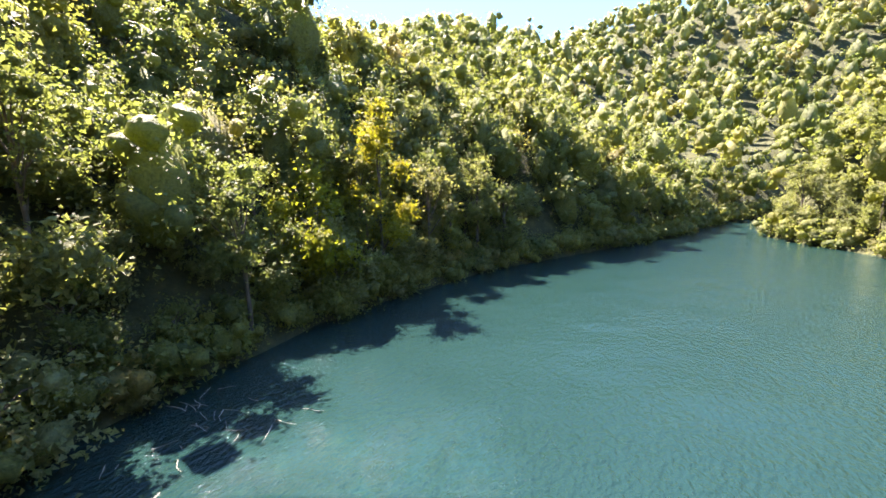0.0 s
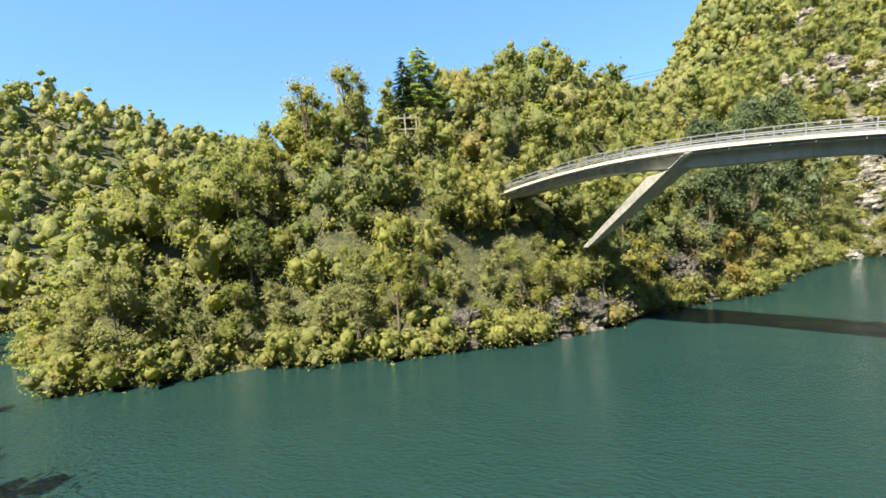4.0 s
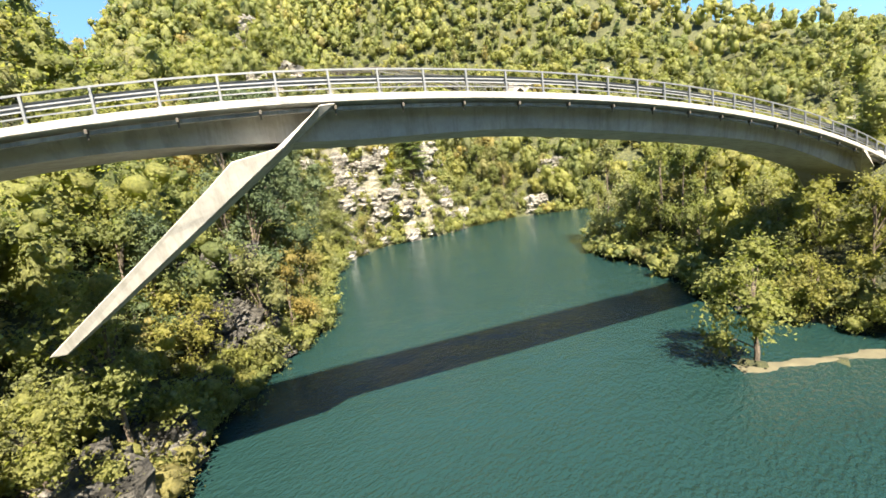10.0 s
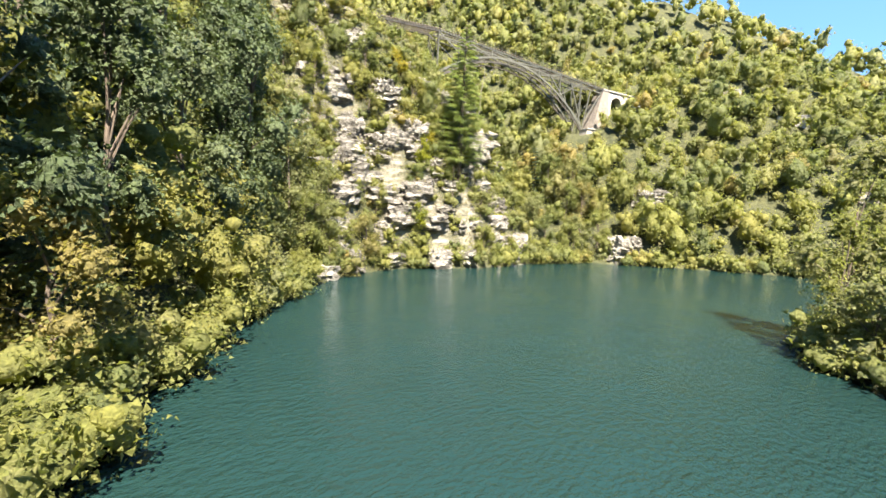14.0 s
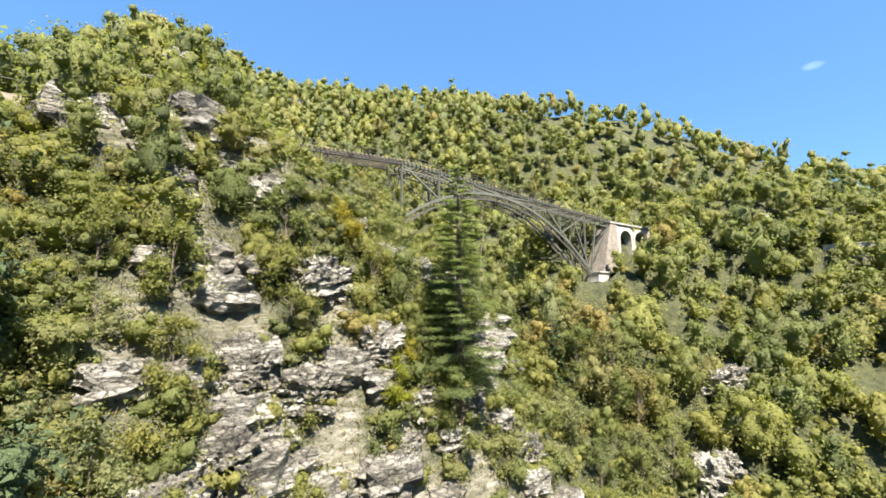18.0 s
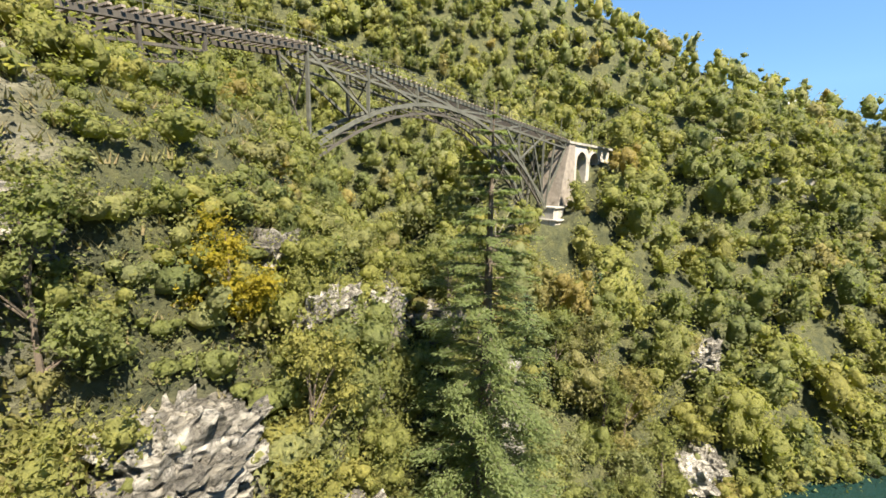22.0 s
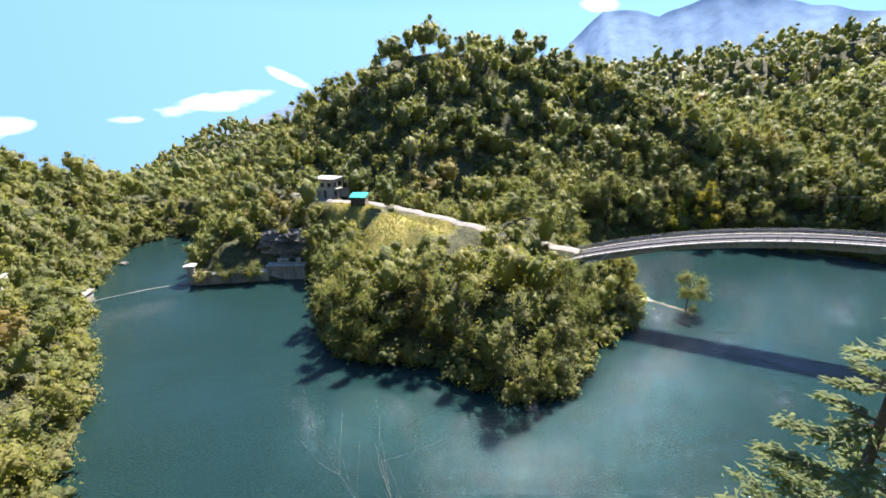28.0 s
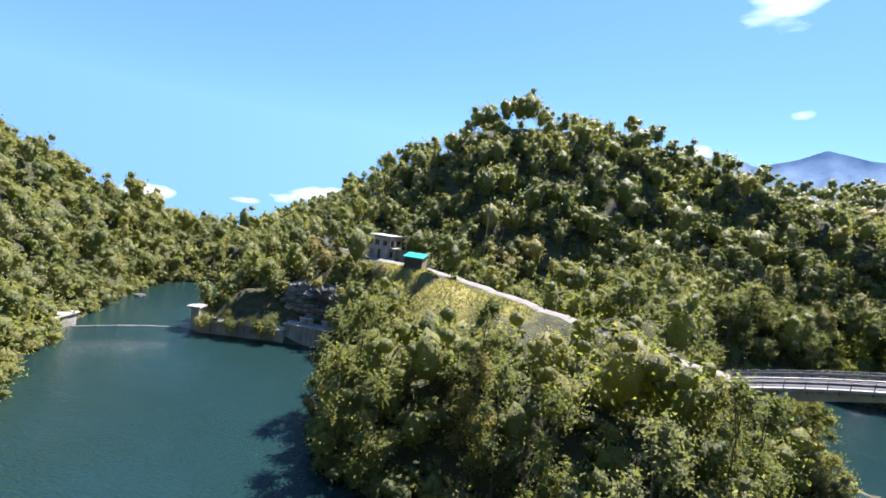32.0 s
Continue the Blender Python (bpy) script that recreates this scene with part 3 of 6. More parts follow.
def billow(rng, centre, half, sub, lumps, tip=0.3, deep=0.3):
    """A leafy mass: rounded lumps that meet in creases."""
    d, f = BALLS[sub]
    k = np.arange(lumps) + 0.5
    zz = 1 - 2 * k / lumps + rng.uniform(-0.08, 0.08, lumps)
    zz = np.clip(zz, -1, 1)
    aa = k * 2.399 + rng.uniform(-0.4, 0.4, lumps)
    c = np.stack([np.sqrt(1 - zz ** 2) * np.cos(aa), np.sqrt(1 - zz ** 2) * np.sin(aa), zz], -1)
    ang = np.arccos(np.clip(d @ c.T, -1, 1))
    wide = 1.7 / math.sqrt(lumps)
    lift = (rng.uniform(0.55, 1.15, lumps) * np.sqrt(np.clip(1 - (ang / (wide * 1.25)) ** 2, 0, 1))).max(1)
    r = (1 - deep) + deep * 1.1 * lift + rng.normal(scale=0.035, size=len(d))
    p = d * r[:, None]
    p[:, :2] *= (1 - tip * np.clip(p[:, 2], 0, 1.2))[:, None]
    return p * np.asarray(half) + np.asarray(centre), f


def leaf_sprays(rng, v, f, count, size, out=0.1, droop=0.25, up=0.6, spread=0.85):
    """Three-cornered sprays of leaves over the masses, facing roughly outwards."""
    t3 = v[f]
    nrm = np.cross(t3[:, 1] - t3[:, 0], t3[:, 2] - t3[:, 0])
    area = np.linalg.norm(nrm, axis=1) + 1e-9
    pick = rng.choice(len(f), count, p=area / area.sum())
    w = rng.dirichlet((1, 1, 1), count)
    face = nrm[pick] / area[pick][:, None]
    pos = (t3[pick] * w[:, :, None]).sum(1) + face * (rng.uniform(-0.25, 1.0, count) * (1 + 0.5 * np.sin(pick * 1.7)))[:, None] * out
    n = face + rng.normal(scale=spread, size=(count, 3)) + np.array([0, 0, up])
    n /= np.linalg.norm(n, axis=1)[:, None]
    t = np.cross(n, rng.normal(size=(count, 3)))
    t /= np.linalg.norm(t, axis=1)[:, None]
    b = np.cross(n, t)
    s = size * rng.uniform(0.45, 1.35, count)[:, None]
    q = np.stack([pos - t * s * 0.5 - b * s * 0.35, pos + t * s * 0.5 - b * s * 0.35 - n * s * droop, pos + b * s * 0.85 - n * s * droop], 1)
    return q.reshape(-1, 3)


def leafy(rng, masses, count, size, out):
    """Masses and their sprays as one set of points and triangles."""
    vs, fs, n = [], [], 0
    for v, f in masses:
        vs.append(v)
        fs.append(f + n)
        n += len(v)
    v, f = np.concatenate(vs), np.concatenate(fs)
    q = leaf_sprays(rng, v, f, count, size, out)
    return np.concatenate([v, q]), np.concatenate([f, tri_index(count) + n])


def tri_index(n):
    return np.arange(n * 3).reshape(-1, 3)


def crown_clumps(rng, high, wide, n, low=0.25, tip=0.75):
    """Billowing clumps on the outside of an uneven, domed crown, a few inside; a limb here and there reaches out."""
    f = rng.uniform(0, 1, n) ** 0.8
    z = low * high + (0.9 - low) * high * f
    prof = np.sqrt(np.clip(1 - np.abs(f * 1.3 - 0.45) ** 2.4, 0.06, 1)) * (1 - tip * np.clip(f - 0.55, 0, 1))
    a = np.arange(n) * 2.4 + rng.uniform(-0.7, 0.7, n)
    r = wide * prof * np.where(rng.uniform(0, 1, n) < 0.25, rng.uniform(0.1, 0.4, n), rng.uniform(0.45, 0.74, n)) * rng.uniform(0.85, 1.15, n)
    c = np.stack([r * np.cos(a), r * np.sin(a), z], -1)
    return c, wide * rng.uniform(0.34, 0.52, n) * (1 - 0.3 * f)


def trunk_mesh(rng, high, r0, clumps, name="trunk"):
    bm = bmesh.new()
    lean = Vector((rng.uniform(-0.4, 0.4), rng.uniform(-0.4, 0.4), 0))
    top = Vector((0, 0, high * 0.8)) + lean
    p, n = Vector((0, 0, -0.8)), 5
    for i in range(n):
        q = Vector((0, 0, -0.8)).lerp(top, (i + 1) / n) + Vector((rng.uniform(-0.15, 0.15), rng.uniform(-0.15, 0.15), 0))
        rod(bm, p, q, r0 * (1 - i / n * 0.85), r0 * (1 - (i + 1) / n * 0.85), 7)
        p = q
    for c in clumps[:9]:
        z = max(0.8, c[2] * 0.62)
        a = Vector((0, 0, -0.8)).lerp(top, min(1, (z + 0.8) / (high * 0.8 + 0.8)))
        m = a.lerp(Vector(c), 0.5) + Vector((0, 0, 0.25))
        rod(bm, a, m, r0 * 0.34, r0 * 0.22, 5)
        rod(bm, m, c, r0 * 0.22, r0 * 0.06, 4)
    me = bpy.data.meshes.new(name)
    bm.to_mesh(me)
    bm.free()
    me.materials.append(BARK)
    return me


def broadleaf(seed, high, wide, masses, count, size, mat, name="tree", low=0.22, tip=0.75):
    """A tree with a tapered trunk, limbs and an uneven crown of leafy masses."""
    rng = np.random.RandomState(seed)
    c, r = crown_clumps(rng, high, wide, masses, low, tip)
    t = new(name, trunk_mesh(rng, high, 0.035 * wide + 0.06, c))
    v, f = leafy(rng, [billow(rng, p, (q * 0.46, q * 0.46, q * rng.uniform(0.32, 0.46)), 1, 7, 0.1, 0.34) for p, q in zip(c, r)], count, size * 1.1, 1.0)
    crown = new("crown", mesh_of("crown", v, f, mat, {"tint": np.zeros(len(v))}, smooth=True))
    crown.parent = t
    return t


def conifer(seed, high, wide, whorls, per, mat, size, name="tree", droop=0.35, low=0.12, power=0.85):
    """A trunk with whorls of boughs, each hung with sprays of needles."""
    rng = np.random.RandomState(seed)
    bm = bmesh.new()
    rod(bm, (0, 0, -0.8), (0, 0, high), 0.022 * high, 0.02, 8)
    vs = []
    for i in range(whorls):
        f = i / (whorls - 1)
        z = high * (low + (0.97 - low) * f)
        reach = wide * (1 - f) ** power + 0.25
        nb = 5 if f < 0.8 else 4
        for k in range(nb):
            a = i * 1.1 + k * 6.283 / nb + rng.uniform(-0.25, 0.25)
            L = reach * rng.uniform(0.75, 1.1)
            d = np.array([math.cos(a), math.sin(a), 0])
            p0 = np.array([0, 0, z])
            end = p0 + d * L + np.array([0, 0, -L * droop + L * 0.12 * rng.uniform(-1, 1)])
            rod(bm, p0, end, 0.03 + 0.006 * L, 0.012, 4)
            m = max(3, int(per * L / wide))
            s = rng.uniform(0.25, 1.02, m)
            pos = p0 + (end - p0) * s[:, None] + rng.normal(scale=0.1 * L, size=(m, 3)) * np.array([1, 1, 0.3])
            side = np.cross(d, [0, 0, 1.0])
            t = d * 0.8 + rng.normal(scale=0.5, size=(m, 3)) * np.array([1, 1, 0.35]) + side * rng.choice([-0.6, 0.6], m)[:, None]
            t /= np.linalg.norm(t, axis=1)[:, None]
            b = np.cross(t, [0, 0, 1.0]) + rng.normal(scale=0.25, size=(m, 3))
            b /= np.linalg.norm(b, axis=1)[:, None]
            q = size * rng.uniform(0.6, 1.25, m)[:, None]
            hang = np.array([0, 0, 0.3])
            vs.append(np.stack([pos - b * q * 0.3, pos + b * q * 0.3, pos + t * q * 1.5 - hang * q], 1).reshape(-1, 3))
    me = bpy.data.meshes.new("trunk")
    bm.to_mesh(me)
    bm.free()
    me.materials.append(BARK)
    t = new(name, me)
    v = np.concatenate(vs)
    crown = new("crown", mesh_of("crown", v, tri_index(len(v) // 3), mat, {"tint": np.zeros(len(v))}))
    crown.parent = t
    return t


def ground_at(x, y):
    return float(height(np.array([float(x)]), np.array([float(y)]))[0])


def stand(x, y, scale=1.0, turn=0.0, sink=0.15):
    return Matrix.Translation((x, y, ground_at(x, y) - sink)) @ Matrix.Rotation(turn, 4, "Z") @ Matrix.Scale(scale, 4)


def retire(*things):
    """Takes the patterns away once their copies stand."""
    for t in things:
        for c in list(t.children):
            bpy.data.objects.remove(c)
        bpy.data.objects.remove(t)


def plant(proto, x, y, scale, turn, label, group, z=None, category="tree"):
    m = Matrix.Translation((x, y, (ground_at(x, y) if z is None else z) - 0.15)) @ Matrix.Rotation(turn, 4, "Z")
    ob = copy_thing(proto, m)
    ob.scale = (scale, scale, scale)
    return tagged(ob, label, category, group)


# the open air that stays free of branches: x, y, the height below which trees must stay
CORRIDOR = [(47, 6, 9), (36, -1, 8), (25, -5, 8), (10, -3, 10), (0, 0, 12), (-6, 10, 13), (-3, 20, 14), (7, 28, 12), (20, 36, 7), (34, 48, 6), (45, 63, 10),
            (55, 72, 15), (65, 82, 25.5), (71, 88, 30), (78, 97, 32.5), (84, 103, 35.5), (90, 108, 37.0), (98, 111, 38.2), (105, 111, 39.0), (107, 104, 35), (106, 92, 32), (104, 81, 24)]


def headroom(x, y):
    """How high a tree may reach here."""
    cap = np.full(np.shape(x), 500.0)
    for a, b in zip(CORRIDOR, CORRIDOR[1:]):
        d, s = seg_dist(x, y, a, b)
        cap = np.where(d < 7.5, np.minimum(cap, a[2] + s * (b[2] - a[2]) + np.clip(d - 3, 0, 5) * 0.5), cap)
    u = (x - 20.3) * 0.8253 - (y - 42.4) * 0.5646
    v = (x - 20.3) * 0.5646 + (y - 42.4) * 0.8253 - 0.002 * u * u
    cap = np.where((v > -3.5) & (v < 8.5) & (u > -21) & (u < 52), np.minimum(cap, 17.2 - np.where(u > 0, 0.00284, 0.005) * u * u), cap)
    cap = np.where((u > 30) & (u < 60) & (v > -16) & (v <= -3.5), np.minimum(cap, 8.5), cap)
    u = (x - 114.6) * 0.9026 - (y - 122) * 0.4305
    v = (x - 114.6) * 0.4305 + (y - 122) * 0.9026
    cap = np.where((v > -5) & (v < 1) & (u >= 45) & (u < 66), np.minimum(cap, 41.2), cap)
    cap = np.where((v > -5) & (v < 6) & (u > -20) & (u < 45), np.minimum(cap, np.where(u < 0, 47.5, 42.5 - 0.0205 * (u - 17) ** 2)), cap)
    cap = np.where((x > 84) & (x < 118) & (y > 6) & (y < 21), np.minimum(cap, np.where(x > 100, 17.0, 14.0)), cap)
    cap = np.where((x > 84) & (x < 118) & (y >= 21) & (y < 31), np.minimum(cap, 22.0), cap)
    cap = np.where((v > -14) & (v <= -5) & (u > -22) & (u < -8), np.minimum(cap, 45.5), cap)
    cap = np.where((v > -16) & (v <= -5) & (u > -8) & (u < 46), np.minimum(cap, 42 - 0.2 * np.clip(u, 0, 45)), cap)
    return cap


def scatter(seed, x0, x1, y0, y1, n, gap, low=0.5):
    """Places on land, no two nearer than gap along the slope."""
    rng = np.random.RandomState(seed)
    px, py = rng.uniform(x0, x1, n), rng.uniform(y0, y1, n)
    d = shore_distance(px, py)
    keep = d > low
    px, py = px[keep], py[keep]
    pz = height(px, py)
    cells, out = {}, []
    for i in range(len(px)):
        cx, cy = int(px[i] // gap), int(py[i] // gap)
        near = [j for ax in (-1, 0, 1) for ay in (-1, 0, 1) for j in cells.get((cx + ax, cy + ay), ())]
        if all((px[i] - px[j]) ** 2 + (py[i] - py[j]) ** 2 + (pz[i] - pz[j]) ** 2 > gap * gap for j in near):
            cells.setdefault((cx, cy), []).append(i)
            out.append(i)
    return px[out], py[out], rng


def mid_zone(x, y):
    """The ground that carries the nearer woods."""
    return (x > -75) & (x < 255) & (y > -85) & (y < 212) & ~((x < 20) & (y < -62)) & ~((x < 60) & (y > 140)) & ~((x > 215) & (y > 170))


def off_limits(x, y):
    """Keeps trees off the road, the houses, the railway and the meadow."""
    bad = mask(x, y, MEADOWS) > 0.3
    for a, b in zip(ROAD, ROAD[1:]):
        bad |= seg_dist(x, y, a, b)[0] < 2.8
    bad |= (np.hypot(x - 120.5, y + 28) < 6) | (np.hypot(x - 111, y + 11.5) < 4)
    bad |= (seg_dist(x, y, (120, 119.5), (168, 96))[0] < 1.8) & (x > 150)
    bad |= (np.hypot(x - 147, y - 102) < 4) | ((x > 124) & (x < 156) & (y > -11) & (y < -3))
    return bad

# ---- the concrete road bridge ----
B0, BD, BN = Vector((20.3, 42.4, 0)), Vector((0.8253, -0.5646, 0)), Vector((0.5646, 0.8253, 0))
BW = 5.9                                   # width of the deck


def deck_z(u):
    """Top of the kerb along the bridge."""
    return 19.47 - 0.0163 * u - (0.00284 if u > 0 else 0.005) * u * u


def on_bridge(u, v, z):
    """u along the bridge, v across it from its southern edge."""
    return B0 + BD * u + BN * (v + 0.002 * u * u) + Vector((0, 0, z))


def swept(bm, profile, us):
    """A closed profile (v, dz from the kerb's top) carried along the deck."""
    rings = [[bm.verts.new(on_bridge(u, v, deck_z(u) + (dz(u) if callable(dz) else dz))) for v, dz in profile] for u in us]
    n = len(profile)
    for a, b in zip(rings, rings[1:]):
        for i in range(n):
            bm.faces.new((a[i], a[(i + 1) % n], b[(i + 1) % n], b[i]))
    bm.faces.new(rings[0][::-1])
    bm.faces.new(rings[-1])
    bmesh.ops.recalc_face_normals(bm, faces=bm.faces)


def haunch(u):
    """Depth of the girder: deepest over the struts."""
    return -(1.1 + 0.55 * math.exp(-((u - 0.5) / 7.0) ** 2) + 0.75 * math.exp(-((u - 42.0) / 8.0) ** 2) + 0.55 * math.exp(-((u - 18) / 14.0) ** 2))


road_bridge = empty("road_bridge", (0, 0, 0))
tagged(road_bridge, "slender pale concrete road bridge with raking struts over the lake", "bridge")
US = [u * 1.5 for u in range(-23, 35)]
bm = bmesh.new()
swept(bm, [(0, -0.02), (0.45, -0.02), (0.45, -0.2), (BW - 0.45, -0.2), (BW - 0.45, -0.02), (BW, -0.02), (BW, -0.33), (BW - 1.1, -0.52), (1.1, -0.52), (0, -0.33)], US)
part("deck_slab", bm, CONCRETE, road_bridge)
bm = bmesh.new()
swept(bm, [(0.95, -0.5), (BW - 0.95, -0.5), (BW - 1.1, haunch), (1.1, haunch)], US)
part("girder", bm, CONCRETE, road_bridge, "smooth grey concrete girder, deeper over the struts")
bm = bmesh.new()
swept(bm, [(0.47, -0.19), (BW - 0.47, -0.19), (BW - 0.47, -0.165), (0.47, -0.165)], US)
part("roadway", bm, ASPHALT, road_bridge, "grey asphalt carriageway")
for v0, v1 in ((-0.03, 0.0), (BW, BW + 0.03)):
    bm = bmesh.new()
    swept(bm, [(v0, -0.05), (v1, -0.05), (v1, -0.3), (v0, -0.3)], US)
    part("edge_beam", bm, CONCRETE, road_bridge, "pale concrete edge beam")
# drain gutter under the slab's edge
for v in (0.35, BW - 0.35):
    bm = bmesh.new()
    swept(bm, [(v - 0.09, -0.47), (v + 0.09, -0.47), (v + 0.09, -0.62), (v - 0.09, -0.62)], US)
    part("gutter", bm, CONCRETE_OLD, road_bridge, "dark stained drain gutter under the deck edge")


bracket = bmesh.new()
box(bracket, (-0.05, -0.16, -0.1), (0.05, 0.16, 0.06), None, 0.01)
rod(bracket, (0, 0, -0.3), (0, 0, -0.05), 0.035, 0.035, 6)
bracket_mesh = bpy.data.meshes.new("drain_spout")
bracket.to_mesh(bracket_mesh)
bracket.free()
bracket_mesh.materials.append(STEEL_DARK)
for k in range(26):
    u = -26 + k * 2.9
    for v in (0.2, BW - 0.2):
        p = new("drain_spout", bracket_mesh)
        p.parent = road_bridge
        p.location = on_bridge(u, v, deck_z(u) - 0.5)
        p.rotation_euler = (0, 0, math.atan2(BD.y, BD.x))


def strut(u_top, u_foot, z_foot, name="strut"):
    """A raking slab that widens upwards into the girder and tapers to its foot."""
    bm = bmesh.new()
    s = 1 if u_foot < u_top else -1
    zt = deck_z(u_top)
    side = [(u_top + 0.15 * s, zt - 0.36), (u_top - 0.55 * s, zt - 0.4), (u_top - 2.2 * s, zt - 1.9), (u_top - 4.2 * s, zt - 2.25), (u_top - 5.2 * s, zt - 3.1),
            (u_foot - 0.5 * s, z_foot), (u_foot + 0.25 * s, z_foot)]
    if s < 0:
        side = side[::-1]
    def narrow(u):
        return min(1, max(0, (abs(u - u_top) - 3.0) / (abs(u_foot - u_top) - 3.0)))

    a = [bm.verts.new(on_bridge(u, -0.02 + 4.3 * narrow(u), z)) for u, z in side]
    b = [bm.verts.new(on_bridge(u, BW + 0.02 + 0.2 * narrow(u), z)) for u, z in side]
    n = len(side)
    bm.faces.new(a)
    bm.faces.new(b[::-1])
    for i in range(n):
        bm.faces.new((a[(i + 1) % n], a[i], b[i], b[(i + 1) % n]))
    bmesh.ops.recalc_face_normals(bm, faces=bm.faces)
    bmesh.ops.bevel(bm, geom=bm.edges[:], offset=0.04, segments=1, affect="EDGES")
    return part(name, bm, CONCRETE, road_bridge, "raking concrete strut, pale in the sun")


strut(0.0, -12.8, 9.9)
strut(42.0, 53.0, 4.0)
for u in (-33.0, 51.5):
    bm = bmesh.new()
    rot = Matrix((BD, BN, Vector((0, 0, 1)))).transposed().to_4x4()
    rot.translation = on_bridge(u, BW / 2, 0)
    box(bm, (-2.2, -3.2, deck_z(u) - 9), (2.2, 3.2, deck_z(u) - 0.55), rot, 0.08)
    part("abutment", bm, CONCRETE_OLD, road_bridge, "weathered concrete abutment in the bank")

# guard rails: posts, a top tube, a corrugated beam
post_mesh = None
for side, v in ((0, 0.16), (1, BW - 0.16)):
    rail = empty("guard_rail", on_bridge(0, v, deck_z(0)))
    tagged(rail, "galvanised steel guard rail along the bridge edge", "guard rail", "guard rails of the bridge")
    off = -Vector(rail.location)
    if post_mesh is None:
        bm = bmesh.new()
        box(bm, (-0.045, -0.05, -0.02), (0.045, 0.05, 0.98), None, 0.01)
        box(bm, (-0.09, -0.09, -0.02), (0.09, 0.09, 0.02))
        post_mesh = bpy.data.meshes.new("post")
        bm.to_mesh(post_mesh)
        bm.free()
        post_mesh.materials.append(STEEL_RAIL)
    for k in range(-16, 25):
        u = k * 2.05
        p = new("post", post_mesh)
        p.parent = rail
        p.location = on_bridge(u, v, deck_z(u)) + off
        p.rotation_euler = (0, 0, math.atan2(BD.y, BD.x))
    us = [u * 2.05 for u in range(-16, 25)]
    for nm, dv, z0, hgt, wid in (("top_tube", 0.0, 0.93, 0.07, 0.07), ("guard_beam", 0.1 if side == 0 else -0.1, 0.42, 0.3, 0.04), ("bar", 0.0, 0.2, 0.05, 0.04)):
        bm = bmesh.new()
        prof = [(v + dv - wid / 2, z0), (v + dv + wid / 2, z0), (v + dv + wid / 2, z0 + hgt), (v + dv - wid / 2, z0 + hgt)]
        if nm == "guard_beam":
            s = 1 if side == 0 else -1
            prof = [(v + dv + s * a, z0 + b) for a, b in ((0, 0), (0.06, 0.05), (0.06, 0.1), (0.0, 0.15), (0.06, 0.2), (0.06, 0.25), (0, 0.3), (-0.02, 0.3), (0.04, 0.25), (0.04, 0.2), (-0.02, 0.15), (0.04, 0.1), (0.04, 0.05), (-0.02, 0))]
        swept(bm, prof, us)
        for vert in bm.verts:
            vert.co += off
        part(nm, bm, STEEL_RAIL, rail)

# ---- the steel railway trestle on the far slope ----
T0, TD, TN = Vector((114.6, 122.0, 0)), Vector((0.9026, -0.4305, 0)), Vector((0.4305, 0.9026, 0))
TW = 3.6


TD2, TN2 = Vector((0.985, -0.174, 0)), Vector((0.174, 0.985, 0))    # the way of the track before the arch


def tz(u):
    """The deck's height: level at first, then falling."""
    return 48.2 - (0.115 if u > 0 else -0.11) * u


def on_trestle(u, v, z):
    return T0 + (TD if u > 0 else TD2) * u + (TN if u > 0 else TN2) * v + Vector((0, 0, z))


def arch_z(u):
    return 45.0 - 0.0205 * (u - 17) ** 2


